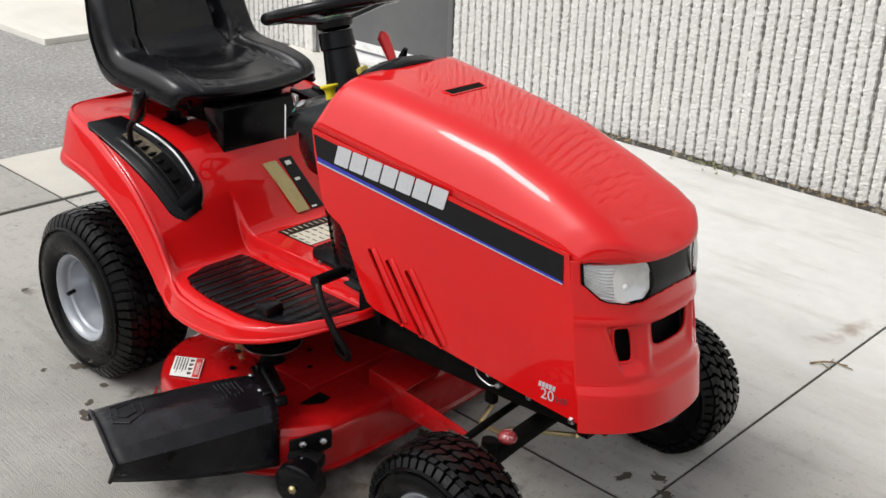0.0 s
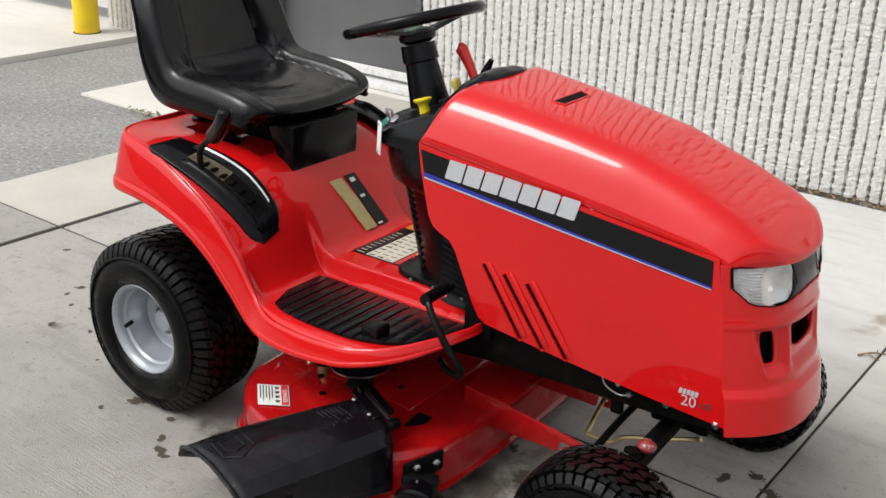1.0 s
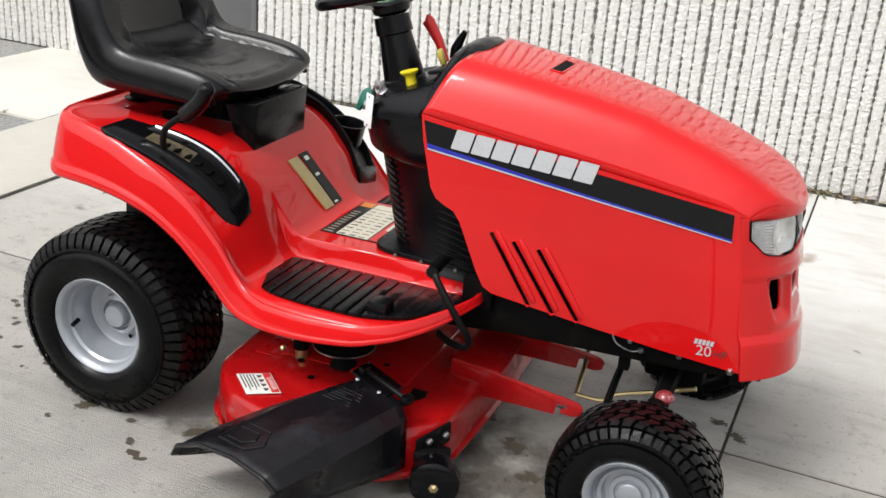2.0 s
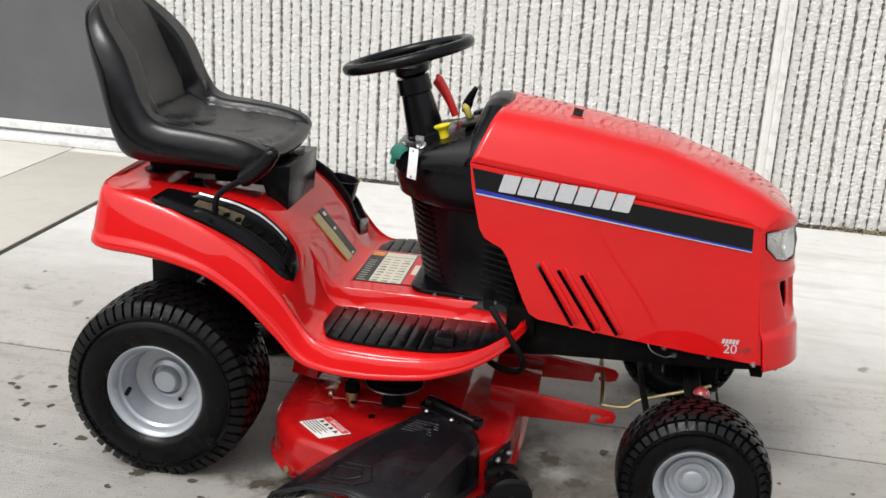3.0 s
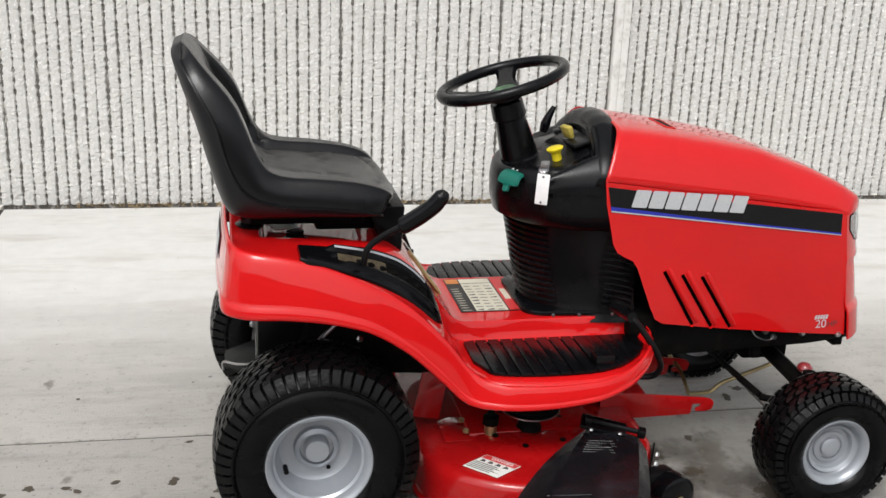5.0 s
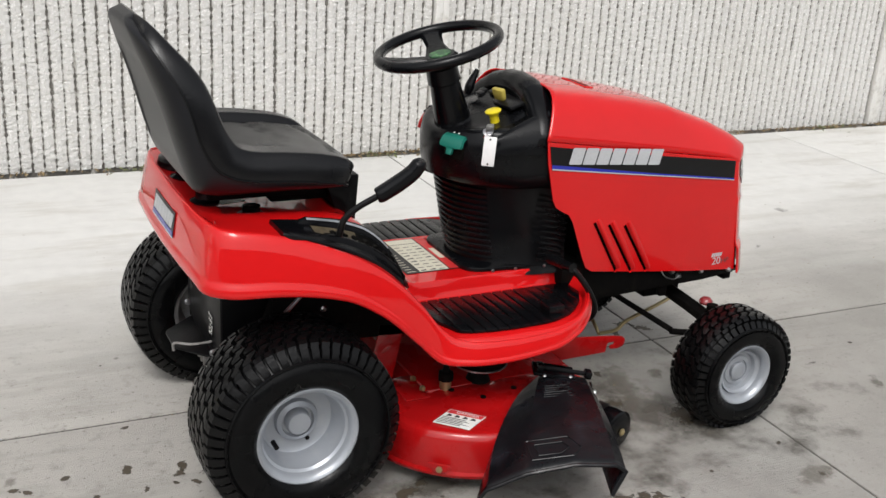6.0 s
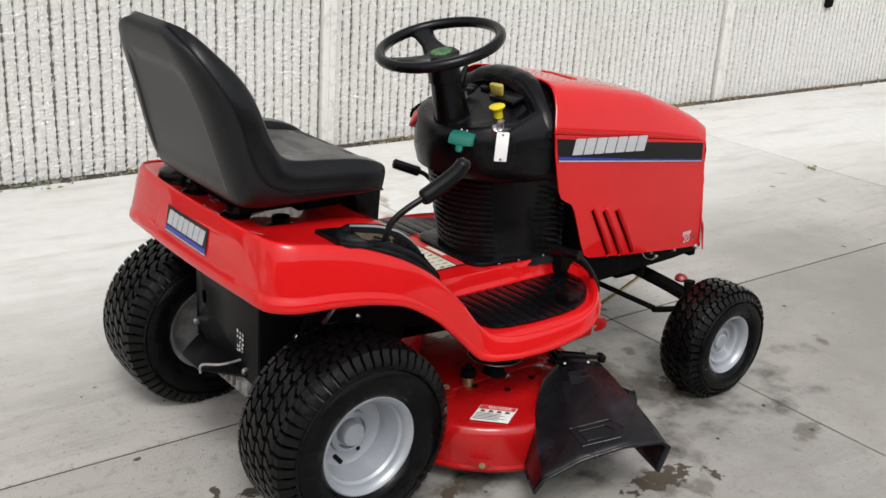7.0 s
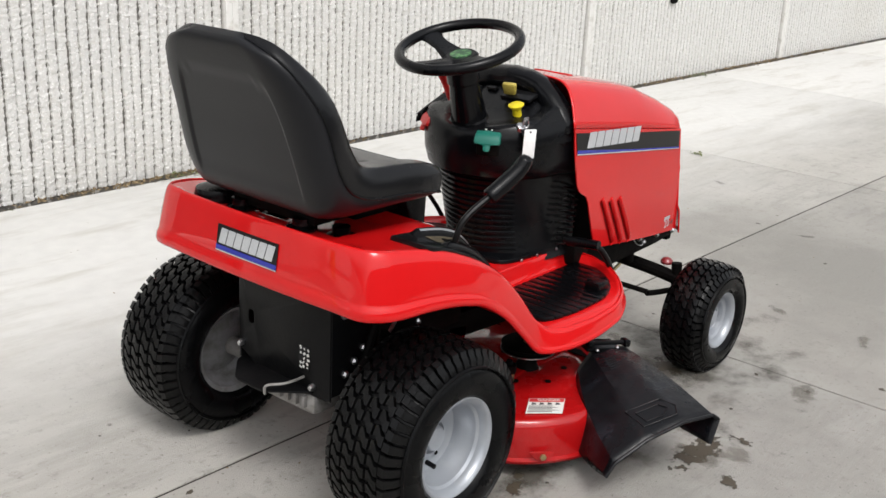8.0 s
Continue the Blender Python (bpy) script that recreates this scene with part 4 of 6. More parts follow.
SLOTS = [slot(0.903, 0.594, 1.003, 0.436), slot(0.955, 0.582, 1.059, 0.427), slot(1.012, 0.574, 1.116, 0.421)]
OUTLINE = [(0.722, 0.834), (0.730, 0.775), (0.755, 0.672), (0.768, 0.650), (0.787, 0.638), (0.812, 0.626), (0.828, 0.604), (0.875, 0.494), (0.893, 0.460), (0.915, 0.447), (1.10, 0.420), (1.30, 0.394), (1.474, 0.376), (1.448, 0.55), (1.418, 0.732), (1.30, 0.748), (1.10, 0.778), (0.90, 0.808)]
for s in (-1, 1):
    lay = lambda u, v, w, s=s: (u, s * (side_y(u, v) - w), v)
    panel = part("hood_side", slab(OUTLINE, 0.004, lay, holes=SLOTS), RED, mower, "red hood side panel with slanted louvre slots and badge band", 30)
    for q in SLOTS:
        c = Vector(np.mean(q, axis=0))
        o = [tuple(c + (Vector(p) - c) * 1.0 + (Vector(p) - c).normalized() * 0.003) for p in q]
        nf = Vector((c.x, c.y)) + Vector((0.0115, 0.0078))
        run = Vector((0.100, -0.155))
        ends = [nf - run * 0.49, nf - run * 0.45, nf, nf + run * 0.45, nf + run * 0.49]
        part("louvre_hood", tube([(p.x, s * (side_y(p.x, p.y) - 0.0005 - 0.001 * abs(k - 2)), p.y) for k, p in enumerate(ends)], [0.002, 0.0080, 0.0092, 0.0080, 0.002], 12, 3), RED, panel)
        part("louvre_lip", slab(o, 0.0022, lambda u, v, w, s=s: (u, s * (side_y(u, v) + w), v), 0.0008, holes=[q]), RED, panel)
    out = lambda u, v, w, s=s: (u, s * (side_y(u, v) + 0.0008 + w), v)
    band = part("badge_band", slab([(0.729, 0.822), (1.10, 0.768), (1.407, 0.727), (1.411, 0.668), (1.10, 0.709), (0.742, 0.757)], 0.0010, out), DECAL_BLACK, panel, "black band with silver blocks and blue stripe", 0)
    out2 = lambda u, v, w, s=s: (u, s * (side_y(u, v) + 0.0020 + w), v)
    part("blue_stripe", slab([(0.739, 0.772), (1.10, 0.7175), (1.41, 0.6745), (1.411, 0.670), (1.10, 0.7125), (0.741, 0.7615)], 0.0005, out2), DECAL_BLUE, band, smooth=0)
    part("silver_line", slab([(0.741, 0.7615), (1.10, 0.7125), (1.411, 0.670), (1.411, 0.668), (1.10, 0.7095), (0.742, 0.758)], 0.0005, out2), DECAL_SILVER, band, smooth=0)
    slope = (0.7385 - 0.7665) / (1.112 - 0.792)
    part_shape = lambda u, v, w, s=s: out2(u, v + slope * (u - 0.792), w)
    if s < 0:
        blocks_of_badge("badge_block", band, part_shape, 0.792, 1.112, 0.769, 0.814, 0.012)
    else:
        blocks_of_badge("badge_block", band, part_shape, 0.792, 1.112, 0.769, 0.814, -0.012)
    for k, (u0, u1, v0, mat) in enumerate(((1.370, 1.412, 0.4275, DECAL_SILVER), (1.382, 1.412, 0.4035, DECAL_SILVER), (1.416, 1.440, 0.4055, LABEL_INK))[:1]):
        n = (5, 2, 2)[k]
        h = (0.012, 0.021, 0.016)[k]
        for i in range(n):
            a, b = u0 + (u1 - u0) * i / n + 0.001, u0 + (u1 - u0) * (i + 1) / n - 0.001
            part("model_mark", slab([(a, v0), (b, v0), (b + 0.002, v0 + h), (a + 0.002, v0 + h)], 0.0006, lambda u, v, w, s=s: (u, s * (side_y(u, v) + 0.0005 + w), v)), mat, panel, smooth=0)

for s in (-1, 1):
    part("seam_backing", slab([(1.385, 0.722), (1.440, 0.722), (1.490, 0.380), (1.435, 0.380)], 0.004, lambda u, v, w, s=s: (u, s * (side_y(u, v) - 0.012 - w), v)), GRIMY_BLACK, mower, "dark flange behind the hood seam")

# nose with grille
def nose_at(v, z):
    k = (0.722 - z) / 0.357
    x = 1.421 + 0.052 * k + (0.106 - 0.002 * k) * (1 - abs(v) ** 2.8)
    y = (0.2035 + 0.004 * k) * v
    bump = 0.008 * ease((0.470 - z) / 0.03) + 0.002 * math.exp(-((z - 0.598) / 0.012) ** 2)
    pillar = math.exp(-((abs(v) - 0.42 + 0.25 * (0.58 - z)) / 0.06) ** 2)
    dent = (0.012 - 0.010 * pillar) * ease((0.592 - z) / 0.012) * ease((z - 0.478) / 0.035) * ease((0.80 - abs(v) - 1.2 * (0.58 - z)) / 0.05)
    n = Vector((1.0, 0.55 * v * abs(v), 0)).normalized()
    return Vector((x, y, z)) + n * (bump - dent)


vs = steps(-1, 1, 181)
zs = steps(0.720, 0.365, 161)
bm = rings([[nose_at(v, z) for v in vs] for z in zs])


def in_hole(v, z):
    v = abs(v)
    if v < 0.945 and z > between(v, [0, 0.3, 0.5, 0.8, 0.945], [0.646, 0.642, 0.632, 0.640, 0.676]):
        return True
    a, b = (v - 0.625 - 0.3 * (z - 0.545)) / 0.085, (z - 0.545) / 0.038
    c, d = v / (0.33 - 0.6 * (0.56 - z)), (z - 0.557) / 0.034
    return a**4 + b**4 < 1 or c**4 + d**4 < 1


bm.faces.ensure_lookup_table()
nv = len(vs) - 1
gone = [f for i, f in enumerate(bm.faces) if in_hole((vs[i % nv] + vs[i % nv + 1]) / 2, (zs[i // nv] + zs[i // nv + 1]) / 2)]
bmesh.ops.delete(bm, geom=gone, context="FACES")
nose = thick(part("nose", bm, RED, mower, "red front cowl with grille openings", 50), 0.005)
bm = rings([[nose_at(v, z) - Vector((0.028, 0, 0)) for v in steps(-0.93, 0.93, 31)] for z in steps(0.70, 0.48, 9)])
part("grille_backing", bm, GRIMY_BLACK, nose, "dark space behind the grille")


def opening_lip(centre, wide, high, lean, flare):
    """A rolled red edge round one opening of the cowl."""
    line = []
    for a in steps(0, 2 * math.pi, 41):
        c, d = math.cos(a), math.sin(a)
        z = centre[1] + high * math.copysign(abs(d) ** 0.5, d)
        w = wide - flare * (0.56 - z)
        line.append(nose_at(centre[0] + lean * (z - centre[1]) + w * math.copysign(abs(c) ** 0.5, c), z) - Vector((0.0022, 0, 0)))
    part("opening_lip", tube(line, 0.0036, 8, 1), RED, nose)


for s in (-1, 1):
    opening_lip((s * 0.625, 0.545), 0.085, 0.038, s * 0.3, 0)
opening_lip((0, 0.557), 0.33, 0.034, 0, 0.6)
bm = rings([[nose_at(v, z) - Vector((0.003 + 0.003 * ((z - 0.66) / 0.04) ** 2, 0, 0)) for v in steps(-0.375, 0.375, 25)] for z in steps(0.722, 0.622, 9)])
visor = thick(part("visor", bm, BLACK_PLASTIC, nose, "black plastic visor between the headlights"), 0.004)


def lamp_cell(s):
    """One headlight: a faceted reflector bowl behind a clear lens, shaped to the nose."""
    va, vb = 0.360, 0.938
    edge = lambda v: (between(v, [va, 0.44, 0.62, 0.82, vb], [0.662, 0.640, 0.634, 0.642, 0.676]), between(v, [va, 0.40, 0.45, 0.9, vb], [0.690, 0.712, 0.718, 0.719, 0.714]))
    def grid(depth):
        rows = []
        for v in steps(va, vb, 19):
            lo, hi = edge(v)
            rows.append([nose_at(s * v, lo + (hi - lo) * q) - Vector((depth(v, q), 0, 0)) for q in steps(0, 1, 49)])
        return rings(rows)
    bowl = part("headlight", grid(lambda v, q: 0.005 + 0.014 * max(0, 1 - ((v - 0.56) / 0.17) ** 2 - ((q - 0.5) / 0.62) ** 2) + (0.0022 * math.sin(q * 75) if v > 0.73 else 0)), REFLECTOR, nose, "clear headlight with a silver reflector")
    lens = part("lens", grid(lambda v, q: -0.0015 - 0.004 * math.sin(math.pi * q)), CLEAR, bowl)
    lens.visible_shadow = False
    c = nose_at(s * 0.56, 0.662)
    part("bulb", turned([(0, 0), (0.009, 0), (0.009, 0.012), (0.005, 0.017), (0, 0.018)], 16, (0, 90, 0), (c.x - 0.034, c.y, c.z)), WHITE, bowl)
    frame_line = [nose_at(s * v, edge(v)[0]) for v in steps(va, vb, 12)] + [nose_at(s * v, edge(v)[1]) for v in steps(vb, va, 12)]
    part("lamp_rim", tube([p + Vector((0.001, 0, 0)) for p in frame_line + frame_line[:1]], 0.0014, 6, 1), GRIMY_BLACK, bowl, "thin dark gap round the lens")


for s in (-1, 1):
    lamp_cell(s)
part("nose_tray", block((1.455, 0, 0.362), (0.13, 0.34, 0.016), 0.004), BLACK_PLASTIC, nose, "black plastic edge under the cowl")

# dash tower
def dash_ring(z, rear, front, wide_r, wide_f, n=24, lift=None, deep=0.22):
    """A D-shaped level: rounded to the rear, straight at the front."""
    pts = [(rear + deep * (1 - math.cos(radians(a))), wide_r * math.sin(radians(a))) for a in steps(-90, 90, n)]
    line = pts + [(0.5 * (pts[-1][0] + front), 0.5 * (wide_r + wide_f)), (front, wide_f), (front, 0), (front, -wide_f), (0.5 * (pts[-1][0] + front), -0.5 * (wide_r + wide_f))]
    return [Vector((x, y, z if lift is None else lift(x, y))) for x, y in line]


LOWER = [(0.432, 0.578, 0.87, 0.178, 0.19), (0.440, 0.580, 0.865, 0.175, 0.188), (0.455, 0.590, 0.855, 0.165, 0.184), (0.56, 0.566, 0.84, 0.170, 0.192), (0.66, 0.546, 0.82, 0.180, 0.207), (0.70, 0.536, 0.80, 0.188, 0.216)]
dash = part("dash_tower", rings([dash_ring(*r) for r in LOWER], True), BLACK_PLASTIC, mower, "black plastic dash tower with louvred rear face", 50)
for k in range(13):
    z = 0.475 + 0.017 * k
    r = between(z, [q[0] for q in LOWER], [q[1] for q in LOWER])
    w = between(z, [q[0] for q in LOWER], [q[3] for q in LOWER])
    line = [Vector((r - 0.003 + 0.22 * (1 - math.cos(radians(a))), (w + 0.002) * math.sin(radians(a)), z)) for a in steps(-48, 48, 15)]
    part("louvre", tube(line, 0.0042, 6, 1), BLACK_PLASTIC, dash)
    for s in (-1, 1):
        if k < 11:
            part("louvre", block((0.80, s * (0.192 + 0.06 * (z - 0.475)), z), (0.085, 0.003, 0.006), 0.001, (0, 12, 0)), BLACK_PLASTIC, dash)


ARCH_Y = [0, 0.06, 0.105, 0.159, 0.20, 0.222, 0.234]
ARCH_Z = [0.963, 0.958, 0.946, 0.915, 0.880, 0.850, 0.820]


def console_top(x, y):
    """The console's sloping top, which falls to the sides under the hoop."""
    k = ease((x - 0.56) / 0.18)
    return 0.826 + 0.30 * (x - 0.50) - k * (0.963 - between(abs(y), ARCH_Y, ARCH_Z)) * 0.8 + 0.030 * (max(0.0, x - 0.60) / 0.14) ** 1.2


UPPER = [(0.690, 0.530, 0.80, 0.190, 0.218), (0.702, 0.505, 0.79, 0.205, 0.226), (0.74, 0.496, 0.775, 0.214, 0.234), (0.79, 0.494, 0.755, 0.216, 0.238), (0.806, 0.496, 0.752, 0.214, 0.237)]
rows = [dash_ring(*r) for r in UPPER]
rows += [dash_ring(0, r, f, a, b, lift=lambda x, y, d=d: console_top(x, y) + d, deep=min(0.22, f - r - 0.006)) for r, f, a, b, d in ((0.499, 0.762, 0.211, 0.236, -0.006), (0.506, 0.762, 0.204, 0.232, 0.0), (0.520, 0.758, 0.190, 0.222, 0.001), (0.53, 0.752, 0.178, 0.205, -0.004), (0.57, 0.74, 0.13, 0.15, -0.004), (0.62, 0.72, 0.06, 0.07, -0.004))]
console = part("console", rings(rows, True, False), BLACK_PLASTIC, dash, "rounded black plastic instrument console", 50)
bm = bmesh.new()
bm.faces.new([bm.verts.new(p) for p in dash_ring(0, 0.62, 0.72, 0.06, 0.07, lift=lambda x, y: console_top(x, y) - 0.004, deep=0.094)])
part("console_top", bm, BLACK_PLASTIC, console)
arch = [Vector((0.762 - 0.03 * (abs(y) / 0.234) ** 2, y, between(abs(y), ARCH_Y, ARCH_Z))) for y in steps(-0.234, 0.234, 41)]
rows = []
for i, p in enumerate(arch):
    way = (arch[min(i + 1, 40)] - arch[max(i - 1, 0)]).normalized()
    n = Vector((0, -way.z, way.y))
    rows.append([p + Vector((dx, 0, 0)) + n * dz for dx, dz in ((0.035, -0.012), (0.030, 0.000), (0.016, 0.006), (-0.002, 0.005), (-0.016, 0.001), (-0.027, -0.006), (-0.034, -0.018), (-0.036, -0.032), (-0.034, -0.050))])
thick(part("console_hoop", rings(rows), BLACK_PLASTIC, console, "raised black rim along the hood"), 0.003)
for s in (-1, 1):
    rows = []
    for f in steps(0, 1, 16):
        x = 0.575 + 0.180 * f
        top = 0.826 + 0.078 * f**0.9
        outer, crest, inner = 0.200 + 0.037 * f, 0.190 - 0.010 * f, 0.166 - 0.034 * f
        base = console_top(x, inner) - 0.004
        rows.append([Vector((x, s * y, z)) for y, z in ((outer + 0.001, 0.796), (outer, 0.812), (outer - 0.006, 0.812 + 0.45 * (top - 0.812)), (crest + 0.012, top - 0.008), (crest, top), (crest - 0.010, top - 0.004), (inner + 0.008, 0.5 * (top + base)), (inner, base))])
    part("console_cheek", rings(rows), BLACK_PLASTIC, console, "raised black side of the console", 60)
bm = rings([[Vector((0.772, y, z)) for y, z in ((-0.22, 0.70), (-0.22, 0.86), (-0.14, 0.935), (0, 0.955), (0.14, 0.935), (0.22, 0.86), (0.22, 0.70))], [Vector((0.775, 0, 0.72))] * 7])
bmesh.ops.remove_doubles(bm, verts=bm.verts[:], dist=1e-4)
part("firewall", bm, BLACK_PLASTIC, dash)
part("console_foot", slab(rounded([(0.565, -0.12), (0.60, -0.15), (0.87, -0.172), (0.90, -0.16), (0.90, 0.16), (0.87, 0.172), (0.60, 0.15), (0.565, 0.12)], 0.03), 0.016, lambda u, v, w: (u, v, 0.444 + w), 0.005), BLACK_PLASTIC, dash)
for x in (0.64, 0.71, 0.80):
    part("screw", turned([(0, 0), (0.005, 0), (0.004, 0.003), (0, 0.0035)], 10, (90, 0, 0), (x, -0.158 - 0.05 * (x - 0.6), 0.452)), STEEL, dash)

col = Vector((0.570, 0, 0.835))
axis = Vector((-0.285, 0, 0.958)).normalized()
tip = Vector((0.5225, 0, 0.992))
column = part("steering_column", tube([col - axis * 0.02, col + axis * 0.008, col + axis * 0.012, tip - axis * 0.048, tip - axis * 0.044, tip - axis * 0.004], [0.060, 0.056, 0.050, 0.040, 0.045, 0.043], 28, 1), BLACK_PLASTIC, dash, "tapered black steering column")
tilt = Vector((0, 0, 1)).rotation_difference(axis).to_matrix().to_4x4()
wheel_m = Matrix.Translation(Vector((0.5105, 0, 1.044))) @ tilt
R0, r0 = 0.1615, 0.0145
rows = [[wheel_m @ Vector(((R0 + r0 * math.cos(b)) * math.cos(a), (R0 + r0 * math.cos(b)) * math.sin(a), r0 * (1 + (0.05 if i % 2 and math.sin(b) < 0 else 0)) * math.sin(b))) for b in np.linspace(0, 2 * math.pi, 14, endpoint=False)] for i, a in enumerate(np.linspace(0, 2 * math.pi, 80, endpoint=False))]
steering = part("steering_wheel", rings(rows + rows[:1], True), BLACK_PLASTIC, dash, "black three-spoke steering wheel")
hub = part("hub", turned([(0, -0.066), (0.030, -0.066), (0.044, -0.058), (0.048, -0.040), (0.040, -0.033), (0, -0.032)], 32), BLACK_PLASTIC, steering)
hub.data.transform(wheel_m @ Matrix.Translation((0, 0, 0.010)))
badge = part("emblem", turned([(0, -0.033), (0.030, -0.033), (0.029, -0.030), (0, -0.0285)], 28), EMBLEM, steering, "round dark green emblem")
badge.data.transform(wheel_m @ Matrix.Translation((0, 0, 0.010)))
for a, w in ((72, 0.025), (252, 0.025), (162, 0.017)):
    d = Vector((math.cos(radians(a)), math.sin(radians(a)), 0))
    n = Vector((-d.y, d.x, 0))
    rows = []
    for q, k in ((0.028, 1.6), (0.05, 1.35), (0.09, 1.0), (0.13, 1.1), (0.157, 1.5)):
        z = -0.034 + 0.032 * (q / 0.157) ** 1.4
        rows.append([wheel_m @ (d * q + n * (w * k * c) + Vector((0, 0, z + h))) for c, h in ((-1, -0.004), (-0.7, 0.005), (0, 0.007), (0.7, 0.005), (1, -0.004), (0, -0.008))])
    part("spoke", rings(rows, True, True), BLACK_PLASTIC, steering)

# controls on the console
choke = part("choke_knob", turned([(0.013, 0), (0.012, 0.020), (0.014, 0.026), (0.021, 0.032), (0.022, 0.036), (0.019, 0.038), (0, 0.038)], 24), YELLOW, console, "yellow plastic pull knob")
choke.data.transform(pose(0.637, -0.113, console_top(0.637, 0.113) - 0.010, 0, -16, 0))
key = part("blade_switch", block((0, 0, 0.022), (0.014, 0.036, 0.036), 0.006, taper=1.15), OCHRE, console, "faded yellow rocker switch knob")
key.data.transform(pose(0.688, -0.046, console_top(0.688, 0.046) + 0.002, 0, -24, 20))
part("switch_plate", block((0.700, -0.070, console_top(0.700, 0.07)), (0.05, 0.10, 0.010), 0.003, (0, -17, 0)), DECAL_BLACK, console)
for x, y in ((0.705, 0.03), (0.69, 0.075), (0.705, 0.085)):
    part("indicator", block((x, y, console_top(x, y)), (0.018, 0.03, 0.010), 0.003, (0, -17, 0)), DECAL_BLACK, console)
def flap(name, mat, x, y, z, turn, label):
    """A rocker flap bent over the console's rear edge, with a short tongue in a dark slot."""
    recess = part("lever_recess", block((0, 0, 0), (0.016, 0.062, 0.050), 0.006), GRIMY_BLACK, console, "dark recess")
    recess.data.transform(pose(x, y, z, 0, 0, turn) @ pose(-0.006 if mat is GREEN else 0.006, 0, -0.034))
    rows = []
    for u in steps(0.024, -0.056, 33):
        w = between(-u, [-0.024, -0.018, 0.0, 0.030, 0.036, 0.039, 0.053, 0.056], [0.022, 0.029, 0.034, 0.037, 0.034, 0.010, 0.009, 0.006])
        a = min(max(-u, 0) / 0.022, 1.25)
        rest = max(0.0, -u - 0.022 * 1.25)
        at = Vector((max(u, 0) - 0.022 * math.sin(a) - rest * math.cos(1.25), 0, -0.022 * (1 - math.cos(a)) - rest * math.sin(1.25) + 0.25 * max(u, 0)))
        n = Vector((-math.sin(a), 0, math.cos(a)))
        rows.append([at + n * h + Vector((0, w * c, 0)) for c, h in ((-1, 0), (-0.92, 0.007), (0, 0.010), (0.92, 0.007), (1, 0), (0, -0.005))])
    bm = rings(rows, True, True)
    ob = part(name, bm, mat, console, label, 50)
    ob.data.transform(pose(x, y, z, 0, 0, turn))
    for k in (-0.008, 0.008):
        mark = part("flap_mark", block((0.006, k, 0.0115), (0.014, 0.005, 0.0015), 0.0004), LABEL_WHITE if mat is GREEN else mat, console)
        mark.data.transform(pose(x, y, z, 0, -12, turn))


flap("green_lever", GREEN, 0.531, -0.100, 0.821, 28, "green plastic release lever")
flap("red_lever", RED_PLASTIC, 0.566, 0.127, 0.828, -36, "red plastic lever end")
part("throttle_lever", tube([(0.626, 0.116, 0.872), (0.602, 0.118, 0.920), (0.572, 0.118, 0.964), (0.566, 0.118, 0.970)], [0.010, 0.012, 0.016, 0.010], 12), RED_PLASTIC, console, "red plastic throttle lever")
part("black_lever", tube([(0.655, 0.090, 0.890), (0.665, 0.088, 0.925), (0.682, 0.088, 0.960)], [0.010, 0.014, 0.010, 0.006], 10), BLACK_PLASTIC, console, "black plastic lever")
lock = part("ignition_lock", turned([(0.014, 0), (0.013, 0.012), (0.009, 0.014), (0, 0.014)], 20), STEEL, console, "metal key switch")
lock.data.transform(pose(0.588, -0.160, 0.838, 30, -15, 0))
part("key_ring", tube([(0.583 + 0.008 * math.cos(a), -0.181 - 0.004 * math.cos(a), 0.856 + 0.012 * math.sin(a)) for a in steps(0, 6.28, 13)], 0.0016, 6, 1), STEEL, console)
part("key", slab(rounded([(-0.010, 0.0), (0.010, 0.0), (0.012, 0.022), (-0.012, 0.022)], 0.006), 0.003, lambda u, v, w: (0.584 + u, -0.176 - w - 0.2 * v, 0.852 + v), 0.0008), STEEL, console)
part("key_tag", slab(rounded([(-0.0165, 0), (0.0165, 0), (0.0165, 0.078), (-0.0165, 0.078)], 0.003), 0.002, lambda u, v, w: (0.572 + u * 0.80 - 0.6 * w + 0.05 * v, -0.203 - 0.8 * w - 0.60 * u, 0.768 + v), 0.0006), WHITE, console, "blank white key tag")
for v in (0.006, 0.071):
    part("tag_hole", turned([(0, 0), (0.0028, 0), (0.0028, 0.0004), (0, 0.0004)], 10, (90, 0, -37), (0.5700 + 0.05 * v, -0.2055, 0.768 + v)), LABEL_INK, console)

# seat
FRONT_LINE = [(0.185, 0.752), (0.210, 0.764), (0.217, 0.782), (0.204, 0.800), (0.165, 0.814), (0.095, 0.826), (0.02, 0.834), (-0.06, 0.840), (-0.115, 0.858), (-0.150, 0.900), (-0.175, 0.955), (-0.210, 1.035), (-0.236, 1.085), (-0.252, 1.112), (-0.264, 1.128), (-0.273, 1.137), (-0.281, 1.142), (-0.288, 1.145)]
BACK_LINE = [(0.178, 0.749), (0.165, 0.746), (0.12, 0.745), (0.06, 0.745), (0.0, 0.748), (-0.06, 0.746), (-0.11, 0.745), (-0.155, 0.746), (-0.190, 0.760), (-0.212, 0.805), (-0.232, 0.870), (-0.258, 0.960), (-0.284, 1.035), (-0.300, 1.080), (-0.309, 1.108), (-0.312, 1.123), (-0.310, 1.132), (-0.304, 1.139), (-0.296, 1.143)]
HALF = [0.168, 0.190, 0.210, 0.228, 0.246, 0.252, 0.255, 0.256, 0.256, 0.255, 0.250, 0.234, 0.210, 0.187, 0.166, 0.142, 0.117, 0.086]
fl, bl = glide([(x, 0, z) for x, z in FRONT_LINE], 4), glide([(x, 0, z) for x, z in BACK_LINE], 4)
